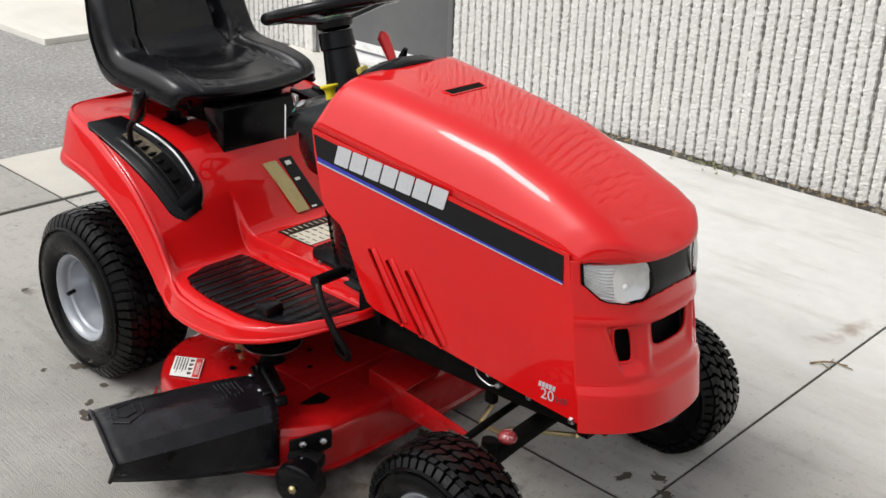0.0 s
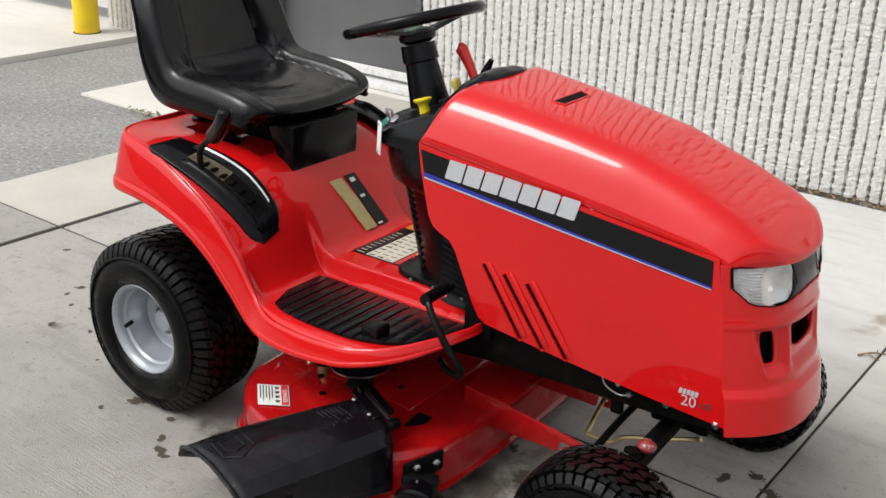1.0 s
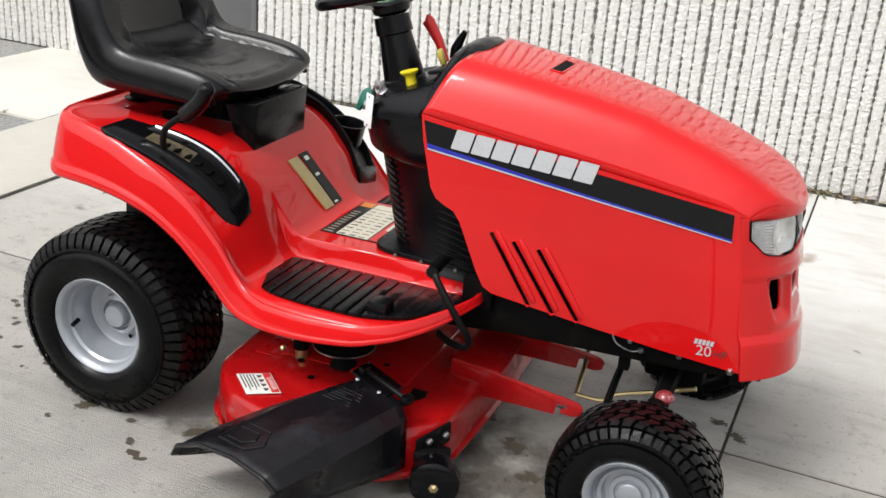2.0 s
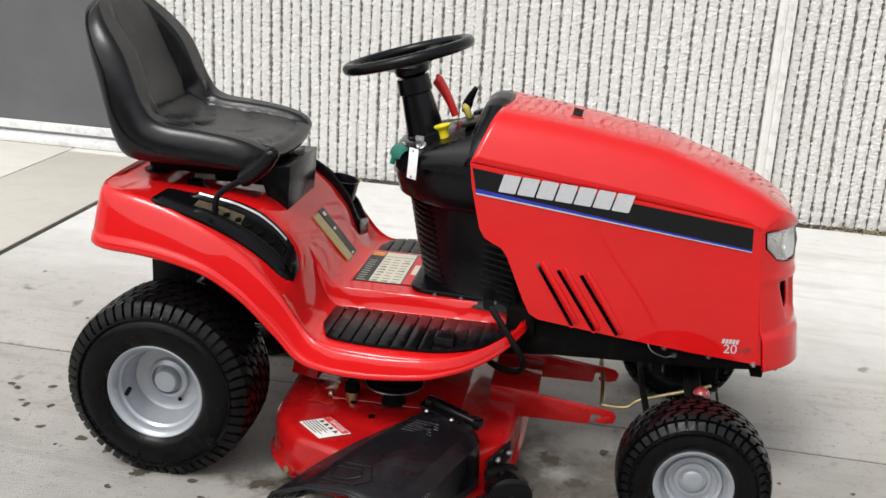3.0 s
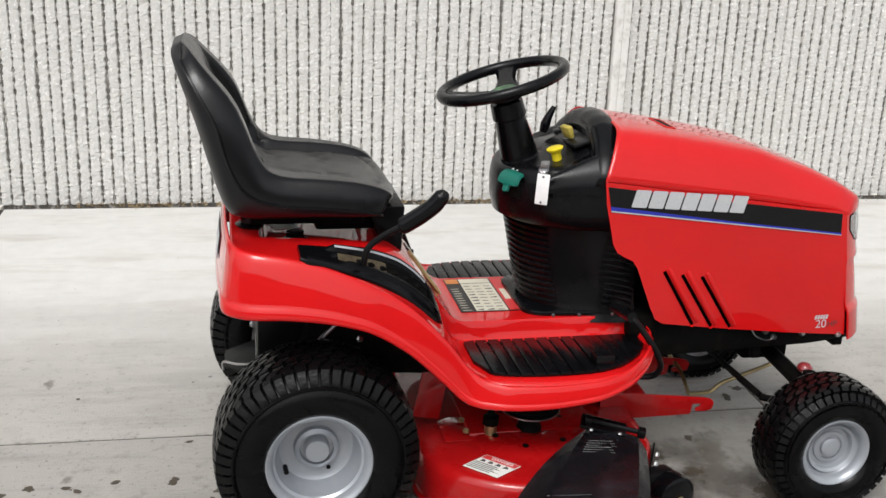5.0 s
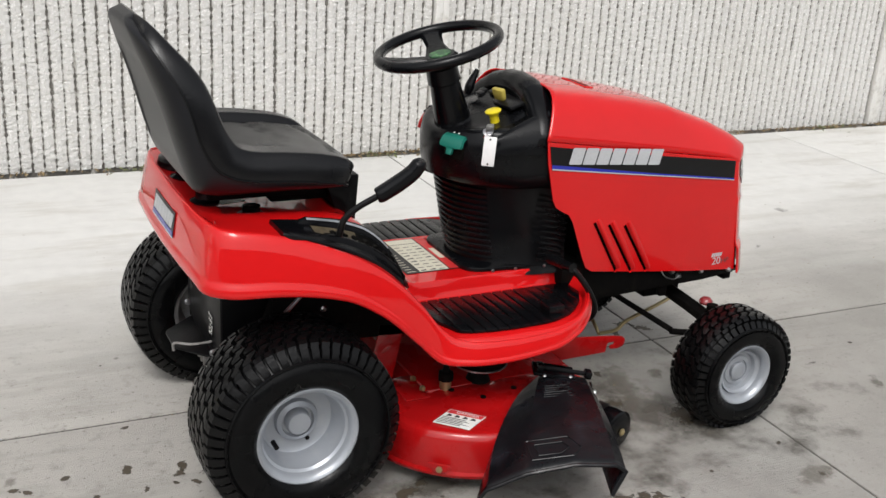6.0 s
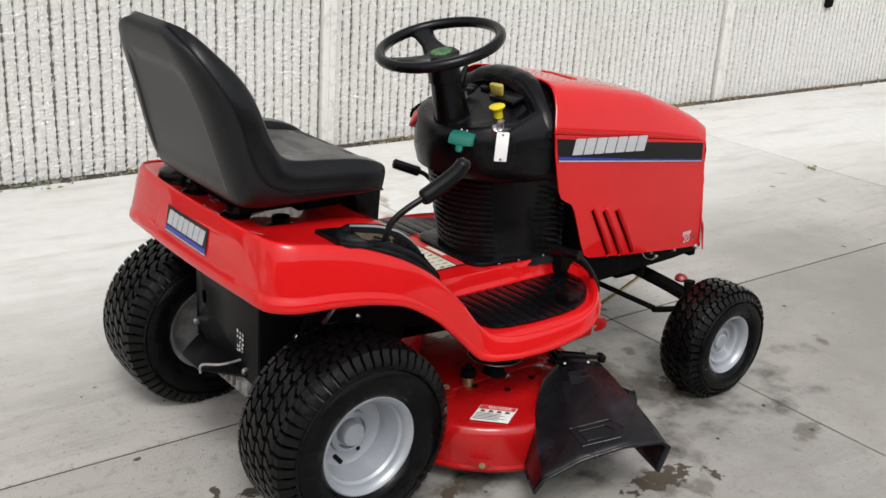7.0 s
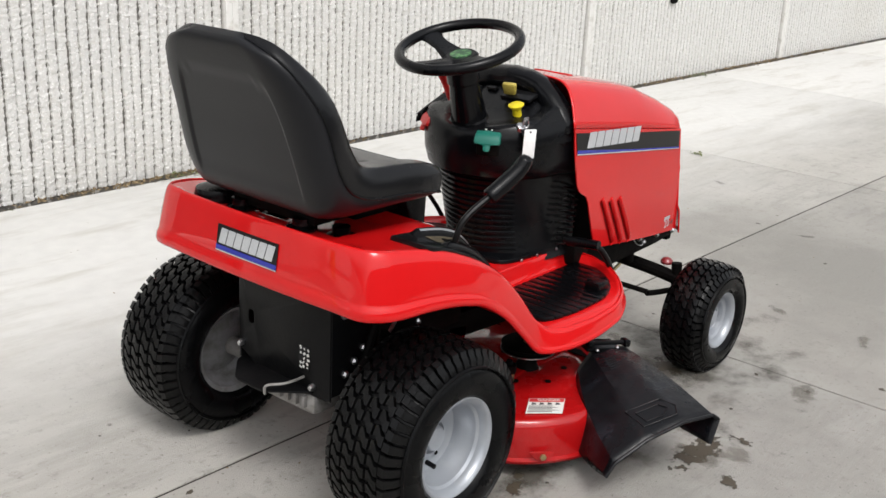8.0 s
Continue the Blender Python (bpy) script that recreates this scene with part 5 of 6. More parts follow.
half = [soft(i, [4 * k for k in range(len(HALF))], HALF) for i in range(len(fl))]
ACROSS = [math.sin(radians(90 * v)) for v in steps(-1, 1, 151)]
rows = []
for i, (p, b) in enumerate(zip(fl, bl)):
    a, c = fl[max(i - 1, 0)], fl[min(i + 1, len(fl) - 1)]
    way = (c - a).normalized()
    n = Vector((-way.z, 0, way.x))
    n = -n if n.dot(p - b) < 0 else n
    q = i / (len(fl) - 1)
    rise = ease((p.z - 0.86) / 0.08)
    top = ease((p.z - 0.99) / 0.13)
    body = ease((q - 0.16) / 0.14) * (1 - top)
    inner = soft(q, [0, 0.12, 0.30, 0.45, 0.6, 1], [0.82, 0.76, 0.64, 0.57, 0.52, 0.50])
    high = soft(q, [0, 0.12, 0.25, 0.42, 0.50, 0.65, 1], [0.004, 0.009, 0.013, 0.015, 0.026, 0.032, 0.030])
    deep = (p - b).length
    row = []
    for v in ACROSS:
        s = abs(v)
        h = half[i]
        bolster = high * ease((s - inner) / 0.085) * ease((q - 0.15) / 0.14) * (1 - ease((p.z - 0.98) / 0.16))
        crease = -0.014 * math.exp(-((s - inner) / 0.026) ** 2) * body
        dish = -0.012 * max(0.0, 1 - (v / inner) ** 2) * body
        edge = max(0.0, (s - 0.88) / 0.12)
        fall = -min(0.050 + bolster, 0.60 * deep) * (1 - math.sqrt(max(0.0, 1 - edge * edge)))
        nose_pull = -0.048 * s**2.5 * (1 - ease(q / 0.25))
        fold = -0.012 * math.exp(-((q - 0.515) / 0.014) ** 2) * ease((inner + 0.12 - s) / 0.1)
        fold -= 0.016 * math.exp(-((q - 0.455 - 0.25 * (s - 0.62)) / 0.012) ** 2) * math.exp(-((s - 0.66) / 0.09) ** 2)
        for at in (0.20, 0.31, 0.40):
            fold -= 0.006 * math.exp(-((q - at - 0.05 * (s / inner) ** 2) / 0.007) ** 2) * ease((inner + 0.02 - s) / 0.08)
        row.append(p + n * (bolster + crease + dish + fall + fold) + Vector((nose_pull, 0, 0)) + Vector((0, h * v - 0.005, 0)))
    rows.append(row)
seat = part("seat", rings(rows), VINYL, mower, "black vinyl bucket seat with moulded bolsters", 60)
shell_rows = []
for i, (row, b) in enumerate(zip(rows, bl)):
    h = half[i]
    q = i / (len(fl) - 1)
    pull = -0.045 * (1 - ease(q / 0.25))
    line = []
    for v, e in zip(ACROSS, row):
        s = abs(v)
        inset = 0.005 * ease((0.70 - s) / 0.035) * ease((b.z - 0.79) / 0.03) * (1 - ease((b.z - 1.045 + 0.10 * max(0, s - 0.5)) / 0.012))
        u = max(0.0, (s - 0.66) / 0.34)
        k = 1 - math.sqrt(max(0.0, 1 - u * u))
        end = row[-1] if v > 0 else row[0]
        x = (b.x + pull * s * s + inset) * (1 - k) + end.x * k
        z = b.z * (1 - k) + end.z * k
        line.append(Vector((x, h * v - 0.005, z)))
    shell_rows.append(line)
for e in (0, -1):
    shell_rows[e] = [p.copy() for p in rows[e]]
part("seat_shell", rings(shell_rows), SEAT_SHELL, seat, "matt black plastic seat back shell", 60)
for s in (0, -1):
    piping = [r[s] + Vector((0, 0.002 if s else -0.002, 0)) for r in rows]
    part("piping", tube(piping, 0.0032, 6, 1), BLACK_PLASTIC, seat)

# seat support
part("seat_bracket", block((0.0, 0, 0.728), (0.28, 0.28, 0.034), 0.006), GRIMY_BLACK, mower, "black seat mounting plate")
part("seat_pivot", block((0.10, -0.03, 0.715), (0.16, 0.16, 0.06), 0.008), GRIMY_BLACK, mower, "black seat pivot bracket")
box = part("battery_cover", slab([(0.150, 0.742), (0.200, 0.752), (0.240, 0.752), (0.232, 0.597), (0.195, 0.620)], 0.252, lambda u, v, w: (u, -0.142 + w, v), 0.003), GLOSS_BLACK, mower, "glossy black sheet metal box under the seat")
for y in (-0.146, 0.114):
    part("bolt", turned([(0, 0), (0.010, 0), (0.010, 0.006), (0.006, 0.010), (0, 0.011)], 6, (90 if y < 0 else -90, 0, 0), (0.211, y, 0.626)), BRASS, box, "zinc plated bolt")
for x, y in ((-0.03, -0.115), (-0.03, 0.115), (-0.14, -0.10), (-0.14, 0.11)):
    mount = part("seat_bumper", turned([(0, 0), (0.034, 0), (0.036, 0.008), (0.022, 0.014), (0.022, 0.030), (0, 0.030)], 24, (0, 0, 0), (x, y, pan_z(x, y) - 0.002)), BLACK_PLASTIC, mower, "black rubber seat bumper")
for y in (-0.06, 0.07):
    part("seat_spring", tube([(-0.10 + 0.02 * math.cos(a), y + 0.02 * math.sin(a), 0.695 + 0.0032 * a) for a in steps(0, 16, 60)], 0.003, 6, 1), STEEL, mower)
part("warning_label", block((-0.05, 0.02, pan_z(-0.05, 0.02) + 0.0005), (0.07, 0.05, 0.002), 0, (0, 3, 20)), LABEL_WHITE, pan, "white printed label on the pan")
part("warning_label_edge", block((-0.05, 0.045, pan_z(-0.05, 0.045) + 0.0010), (0.07, 0.008, 0.002), 0, (0, 3, 20)), LABEL_RED, pan)
part("side_reservoir", turned([(0, 0), (0.052, 0), (0.056, 0.012), (0.050, 0.034), (0.03, 0.040), (0, 0.040)], 28, (0, 0, 0), (-0.13, 0.215, pan_z(-0.13, 0.215) - 0.004)), BLACK_PLASTIC, pan, "black fuel filler cap")

# height lever and its quadrant on the near fender
def over_pan(x, y, lift):
    return Vector((x, y, pan_z(x, y) + lift))


QX = steps(-0.035, 0.305, 35)
def q_edges(x):
    return between(x, [-0.035, 0.0, 0.05, 0.20, 0.275, 0.292, 0.305], [0.276, 0.270, 0.264, 0.252, 0.247, 0.252, 0.270]), between(x, [-0.035, -0.02, 0.05, 0.20, 0.275, 0.292, 0.305], [0.380, 0.388, 0.384, 0.366, 0.352, 0.345, 0.325])


def on_quad(x, t, lift):
    a, b = q_edges(x)
    return over_pan(x, -(a + (b - a) * t), lift)


rows = [[on_quad(x, t, l) for t, l in ((0, 0.0), (0.0, 0.008), (0.03, 0.011), (0.5, 0.011), (0.97, 0.011), (1, 0.008), (1, 0.0))] for x in QX]
rows = [[Vector((p.x - 0.002, p.y, pan_z(p.x, p.y))) for p in rows[0]]] + rows + [[Vector((p.x + 0.003, p.y, pan_z(p.x, p.y))) for p in rows[-1]]]
quad = part("lever_quadrant", rings(rows), BLACK_PLASTIC, pan, "black plastic deck height lever quadrant", 40)
for t0, x0, x1 in ((0.14, 0.02, 0.288), (0.74, 0.05, 0.288)):
    rows = []
    for x in steps(x0, x1, 28):
        k = min(1.0, (x - x0) / 0.03, (x1 - x) / 0.012 + 0.3)
        rows.append([on_quad(x, t0 + dt, 0.009 + l * k) for dt, l in ((-0.10, 0), (-0.085, 0.008), (-0.03, 0.014), (0.04, 0.013), (0.085, 0.006), (0.10, 0))])
    part("slot_rim", rings(rows), GLOSS_BLACK, quad, "glossy black raised rim", 60)
part("slot_rim", rings([[on_quad(0.288 + d, t, 0.009 + l) for t in steps(0.1, 0.8, 8)] for d, l in ((-0.012, 0), (-0.008, 0.010), (0.0, 0.013), (0.008, 0.010), (0.012, 0))]), GLOSS_BLACK, quad)
rows = [[on_quad(x, t, 0.0125) for t in (0.31, 0.60)] for x in steps(0.055, 0.275, 20)]
part("slot_floor", rings(rows[:11]), OLIVE, quad, "oily brass sector plate in the slot")
part("slot_floor", rings(rows[10:]), GRIMY_BLACK, quad, "dark oily end of the slot")
for k in range(6):
    x = 0.105 + 0.028 * k
    part("notch", block(on_quad(x, 0.50, 0.0135), (0.014, 0.022, 0.006), 0.002, (0, 0, 12)), GRIMY_BLACK, quad)
rows = [[on_quad(x, t, 0.0245 - 0.004 * (t > 0.2)) for t in (0.180, 0.202)] for x in steps(0.05, 0.272, 20)]
part("scale_strip", rings(rows), STEEL, quad, "bright metal scale strip")
lever = part("height_lever", tube([(0.112, -0.330, 0.640), (0.113, -0.343, 0.680), (0.122, -0.350, 0.715), (0.150, -0.358, 0.742), (0.195, -0.370, 0.770)], 0.0078, 10), BLACK_PAINT, quad, "bent black steel lever")
part("grip", tube([(0.192, -0.369, 0.768), (0.198, -0.371, 0.772), (0.232, -0.384, 0.798), (0.262, -0.398, 0.826), (0.278, -0.405, 0.850), (0.282, -0.408, 0.860)], [0.013, 0.020, 0.0205, 0.0195, 0.018, 0.010], 14), BLACK_PLASTIC, lever, "black plastic hand grip")

# tray with a cup holder on the far fender
rows = []
for x in steps(0.02, 0.335, 30):
    a, b = between(x, [0.02, 0.2, 0.335], [0.262, 0.250, 0.248]), between(x, [0.02, 0.06, 0.25, 0.335], [0.362, 0.384, 0.380, 0.362])
    lip = between(x, [0.02, 0.05, 0.16, 0.335], [0.016, 0.022, 0.030, 0.040])
    rows.append([over_pan(x, a + (b - a) * t, l) for t, l in ((0, -0.004), (0.01, lip * 0.8), (0.06, lip), (0.11, lip * 0.9), (0.15, 0.008), (0.5, 0.006), (0.85, 0.008), (0.89, lip * 0.9), (0.94, lip), (0.99, lip * 0.8), (1, -0.004))])
tray = part("cup_tray", rings(rows), BLACK_PLASTIC, pan, "black plastic tray with a cup holder", 45)
part("tray_end", slab(rounded([(0.250, -0.01), (0.362, -0.02), (0.362, 0.036), (0.250, 0.040)], 0.008), 0.006, lambda u, v, w: (0.331 + w, u, pan_z(0.331, u) + v), 0.002), BLACK_PLASTIC, tray)
part("cup_ring", turned([(0.046, -0.045), (0.049, 0.010), (0.051, 0.014), (0.046, 0.014), (0.042, 0.0), (0.040, -0.03), (0, -0.035)], 36, (0, 10, 0), (0.262, 0.316, pan_z(0.262, 0.316) + 0.036)), BLACK_PLASTIC, tray)

# fuel gauge window and labels on the tunnel
def slope_face(u, v, w):
    """The tunnel's sloping front: u along y, v down the slope."""
    x = 0.262 + v * 0.105
    y = -0.053 + 1.6 * (u + 0.018)
    return (x + w * 0.8, y + 0.02 * v, pan_z(x, y) + w * 0.7)


gauge = part("fuel_gauge", slab(rounded([(-0.036, 0.12), (-0.008, 0.12), (0.000, 0.5), (0.000, 0.98), (-0.026, 0.98), (-0.029, 0.5)], 0.004, 2), 0.006, lambda u, v, w: slope_face(u + 0.018 + 0.01 * v, v, w), 0.0012), TAN, pan, "tan fuel gauge strip with black scale")
scale_ = part("gauge_scale", slab([(-0.002, 0.10), (0.024, 0.10), (0.028, 0.98), (0.002, 0.98)], 0.003, lambda u, v, w: slope_face(u + 0.022 + 0.01 * v, v, w)), DECAL_BLACK, gauge)
for v in (0.2, 0.48, 0.8, 0.92):
    part("scale_mark", slab(rounded([(0.004, v - 0.035), (0.015, v - 0.035), (0.015, v + 0.035), (0.004, v + 0.035)], 0.004, 2), 0.0042, lambda u, v, w: slope_face(u + 0.022 + 0.01 * v, v, w)), LABEL_WHITE, gauge, smooth=0)
lab = lambda u, v, w: (u, v, pan_z(u, 0) + 0.0008 + w)
label = part("floor_label", slab([(0.405, -0.105), (0.575, -0.105), (0.575, 0.150), (0.405, 0.150)], 0.0008, lab), DECAL_BLACK, pan, "printed instruction label in black cream and red", 0)
lab2 = lambda u, v, w: lab(u, v, w + 0.001)
for u0, u1, v0, v1, mat in ((0.448, 0.535, -0.100, 0.110, LABEL_CREAM), (0.539, 0.572, -0.100, 0.148, LABEL_RED), (0.408, 0.444, 0.112, 0.146, LABEL_ORANGE), (0.448, 0.535, 0.114, 0.146, LABEL_CREAM)):
    part("label_field", slab([(u0, v0), (u1, v0), (u1, v1), (u0, v1)], 0.0004, lab2), mat, label, smooth=0)
lab3 = lambda u, v, w: lab(u, v, w + 0.0016)
rng = random.Random(4)
for r in range(9):
    for c in range(3):
        u0 = 0.452 + 0.028 * c
        v0 = -0.096 + 0.0225 * r
        part("print_line", slab([(u0, v0), (u0 + rng.uniform(0.014, 0.023), v0), (u0 + 0.018, v0 + (0.009 if rng.random() < 0.2 else 0.0035)), (u0, v0 + 0.0035)], 0.0002, lab3), LABEL_INK, label, smooth=0)
for r in range(10):
    v0 = -0.095 + 0.018 * r
    part("print_line", slab([(0.412, v0), (0.412 + rng.uniform(0.014, 0.027), v0), (0.434, v0 + 0.003), (0.412, v0 + 0.003)], 0.0002, lab2), LABEL_CREAM, label, smooth=0)
part("print_line", slab([(0.547, -0.02), (0.563, -0.02), (0.563, 0.06), (0.547, 0.06)], 0.0002, lab3), LABEL_CREAM, label, smooth=0)

# brake pedal on the near footrest
pedal = part("pedal", tube([(0.790, -0.200, 0.490), (0.795, -0.250, 0.497), (0.800, -0.300, 0.496), (0.830, -0.318, 0.460), (0.872, -0.318, 0.400), (0.893, -0.300, 0.352), (0.880, -0.285, 0.322), (0.835, -0.270, 0.318), (0.80, -0.25, 0.325)], 0.0082, 10), BLACK_PAINT, mower, "bent black steel pedal rod")
part("pedal_grip", tube([(0.786, -0.215, 0.492), (0.798, -0.312, 0.499)], 0.014, 12), BLACK_PLASTIC, pedal, "black rubber pedal sleeve")
clutch = part("far_pedal", tube([(0.766, 0.402, 0.559), (0.790, 0.384, 0.548), (0.822, 0.358, 0.505), (0.858, 0.325, 0.430), (0.872, 0.30, 0.36), (0.85, 0.25, 0.33)], 0.0075, 10), BLACK_PAINT, mower, "bent black steel lever rod")
part("pedal_grip", tube([(0.700, 0.444, 0.583), (0.704, 0.441, 0.582), (0.770, 0.399, 0.558), (0.774, 0.396, 0.556)], [0.008, 0.0165, 0.0165, 0.012], 14, 1), BLACK_PLASTIC, clutch, "black rubber lever sleeve")
part("pedal_stop", block((0.705, -0.372, 0.418), (0.048, 0.050, 0.034), 0.005), BLACK_PLASTIC, mower, "square black rubber pad on the footrest")

# chassis
for s in (-1, 1):
    rail = part("frame_rail", slab([(0.10, 0.33), (0.10, 0.40), (0.36, 0.385), (0.86, 0.385), (0.90, 0.44), (1.30, 0.41), (1.48, 0.395), (1.48, 0.362), (1.36, 0.350), (0.95, 0.335), (0.60, 0.30)], 0.028, lambda u, v, w, s=s: (u, s * (0.165 + w), v), 0.004), GRIMY_BLACK, mower, "black steel frame rail")
    for x, z in ((1.235, 0.395), (1.262, 0.378), (1.345, 0.385), (1.455, 0.377)):
        part("bolt", turned([(0, 0), (0.009, 0), (0.009, 0.006), (0.005, 0.012), (0, 0.012)], 6, (90 * -s, 0, 0), (x, s * 0.194, z)), STEEL, rail)
part("engine_block", block((1.15, 0, 0.50), (0.46, 0.30, 0.26), 0.02), GRIMY_BLACK, mower, "dark engine behind the louvres")
part("cross_member", block((1.47, 0, 0.36), (0.03, 0.36, 0.05), 0.004), GRIMY_BLACK, mower)
part("front_shield", slab([(1.36, -0.17), (1.45, -0.14), (1.47, 0.0), (1.45, 0.14), (1.36, 0.17)], 0.012, lambda u, v, w: (u, v, 0.340 + w), 0.003), BLACK_PLASTIC, mower, "black plastic shield under the nose")
part("wire", tube([(1.19, -0.196, 0.41), (1.205, -0.205, 0.385), (1.24, -0.205, 0.372), (1.262, -0.20, 0.378)], 0.0018, 6), STEEL, mower)

axle = part("front_axle", tube([(1.322, -0.31, 0.262), (1.322, -0.20, 0.275), (1.322, 0.0, 0.285), (1.322, 0.20, 0.275), (1.322, 0.31, 0.262)], 0.022, 10), GRIMY_BLACK, mower, "black pivoting front axle beam")
part("axle_pivot", block((1.322, 0, 0.30), (0.14, 0.12, 0.10), 0.01), GRIMY_BLACK, axle)
part("axle_hanger", block((1.225, -0.175, 0.345), (0.026, 0.02, 0.07), 0.004), GRIMY_BLACK, axle)
part("axle_hanger", block((1.225, 0.175, 0.345), (0.026, 0.02, 0.07), 0.004), GRIMY_BLACK, axle)
for s in (-1, 1):
    spindle = part("spindle", tube([(1.324, s * 0.305, 0.205), (1.324, s * 0.295, 0.315)], 0.017, 14), GRIMY_BLACK, axle)
    part("stub", tube([(1.324, s * 0.30, 0.185), (1.322, s * 0.40, FRONT_Z)], 0.014, 12), GRIMY_BLACK, axle)
    part("steering_arm", tube([(1.324, s * 0.30, 0.225), (1.25, s * 0.27, 0.225), (1.21, s * 0.26, 0.23)], 0.010, 8), GRIMY_BLACK, axle)
    part("grease_cap", turned([(0, 0), (0.019, 0), (0.021, 0.006), (0.019, 0.012), (0.012, 0.019), (0, 0.022)], 24, (0, 0, 0), (1.336, s * 0.252, 0.300)), RED_LENS, axle, "scuffed red cap over the axle")
part("tie_rod", tube([(1.21, -0.26, 0.235), (1.195, 0.0, 0.242), (1.21, 0.26, 0.235)], 0.009, 8), GRIMY_BLACK, axle)
part("hanger_rod", tube([(1.10, -0.058, 0.150), (1.165, -0.058, 0.152), (1.20, -0.058, 0.178), (1.30, -0.06, 0.215), (1.38, -0.06, 0.245)], 0.006, 8), BRASS, mower, "bent zinc plated front hanger rod")
part("hanger_rod", tube([(1.10, -0.058, 0.150), (1.098, 0.0, 0.19), (1.09, 0.10, 0.225), (1.14, 0.11, 0.225), (1.30, 0.11, 0.24)], 0.006, 8), BRASS, mower, "bent zinc plated front hanger rod")

# mowing deck
def deck_ring(inset, z, n=72, drop=None):
    """Rings of a two-lobed deck, shrunk by inset."""
    out = []
    for a in np.linspace(0, 2 * math.pi, n, endpoint=False):
        c, s = math.cos(a), math.sin(a)
        r = 0.308 - inset
        y = 0.258 * math.copysign(min(1.0, abs(s) * 4), s)
        out.append(Vector((0.572 + r * 1.04 * c, y + r * s * 0.90, z)))
    return out


DECK = [(-0.010, 0.046), (-0.010, 0.054), (0.0, 0.058), (0.001, 0.098), (0.004, 0.138), (0.009, 0.154), (0.018, 0.161), (0.032, 0.1635), (0.08, 0.165), (0.125, 0.167), (0.145, 0.172), (0.160, 0.180), (0.25, 0.181), (0.304, 0.181)]


def deck_z(x, y):
    r = math.hypot((x - 0.572) / 1.04, max(abs(y) - 0.258, 0) / 0.90)
    return between(0.308 - r, [i for i, _ in DECK[2:]], [z for _, z in DECK[2:]])


deck = thick(part("mower_deck", rings([deck_ring(i, z) for i, z in DECK], True, False), SHADED_DECK_RED, mower, "red stamped steel mowing deck with scuffs and grime", 50), 0.004)
part("deck_ridge", slab([(0.40, -0.28), (0.74, -0.28), (0.74, 0.28), (0.40, 0.28)], 0.012, lambda u, v, w: (u, v, 0.172 + w), 0.006), SHADED_DECK_RED, deck)
for s in (-1, 1):
    c = (0.563, s * 0.258)
    part("spindle_housing", turned([(0.036, 0), (0.032, 0.008), (0.028, 0.014), (0.028, 0.058), (0, 0.058)], 28, (0, 0, 0), (*c, 0.179)), GRIMY_BLACK, deck, "black blade spindle")
    pulley = part("pulley", turned([(0, 0.0), (0.072, 0.0), (0.076, 0.002), (0.066, 0.007), (0.066, 0.012), (0.076, 0.018), (0.072, 0.020), (0, 0.020)], 44, (0, 0, 0), (*c, 0.236)), GRIMY_BLACK, deck, "steel belt pulley with a bright rim")
    part("pulley_rim", turned([(0.0745, -0.0005), (0.0775, 0.0), (0.0775, 0.0025), (0.0745, 0.003)], 44, (0, 0, 0), (*c, 0.236), closed=True), STEEL, pulley)
    part("spindle_nut", turned([(0, 0), (0.014, 0), (0.014, 0.014), (0.008, 0.024), (0, 0.024)], 6, (0, 0, 0), (*c, 0.256)), BRASS, pulley)
    for a in (25, 75, 120, 200, 250, 310):
        part("deck_hole", turned([(0, 0), (0.0085, 0), (0.0085, 0.003), (0, 0.003)], 8, (0, 0, 0), (c[0] + 0.105 * math.cos(radians(a)), c[1] + 0.105 * math.sin(radians(a)), deck_z(c[0] + 0.105 * math.cos(radians(a)), c[1] + 0.105 * math.sin(radians(a))) + 0.0005)), GRIMY_BLACK, deck)
part("idler", tube([(0.455, -0.275, 0.170), (0.455, -0.275, 0.206)], 0.016, 12), BRASS, deck, "zinc plated idler bolt")
part("idler_nut", turned([(0, 0), (0.021, 0), (0.021, 0.022), (0.012, 0.026), (0.008, 0.036), (0, 0.036)], 8, (0, 0, 0), (0.455, -0.275, 0.206)), GRIMY_BLACK, deck)
part("deck_opening", slab([(-0.034, -0.014), (0.0, -0.018), (0.035, -0.020), (0.040, 0.014), (0.012, 0.020), (-0.02, 0.0)], 0.0015, lambda u, v, w: (0.775 + v, -0.300 + u, deck_z(0.775 + v, -0.300 + u) + w + 0.0025)), GRIMY_BLACK, deck, "dark opening in the deck")
part("rear_bracket", slab([(0.335, -0.20), (0.335, -0.09), (0.365, -0.07), (0.42, -0.07), (0.42, -0.20)], 0.004, lambda u, v, w: (u, v - 0.09, 0.168 + w), 0.001), SHADED_DECK_RED, deck, "red deck hanger bracket")
for y in (-0.20, -0.26):
    part("bolt", turned([(0, 0), (0.009, 0), (0.009, 0.006), (0.004, 0.011), (0, 0.011)], 6, (0, 0, 0), (0.395, y, 0.178)), BRASS, deck)
part("rear_standard", block((0.315, -0.19, 0.27), (0.07, 0.006, 0.16), 0.001, (0, 10, 0)), SHADED_DECK_RED, deck)
part("side_bolt", turned([(0, 0), (0.009, 0), (0.009, 0.005), (0, 0.007)], 6, (90, 0, -40), (0.345, -0.480, 0.073)), BRASS, deck)
part("side_tab", slab(rounded([(-0.035, 0.0), (0.035, 0.0), (0.012, -0.026), (-0.012, -0.026)], 0.008), 0.004, lambda u, v, w: (0.347 + 0.75 * u, -0.472 - 0.66 * u - w, 0.085 + v), 0.001), SHADED_DECK_RED, deck)
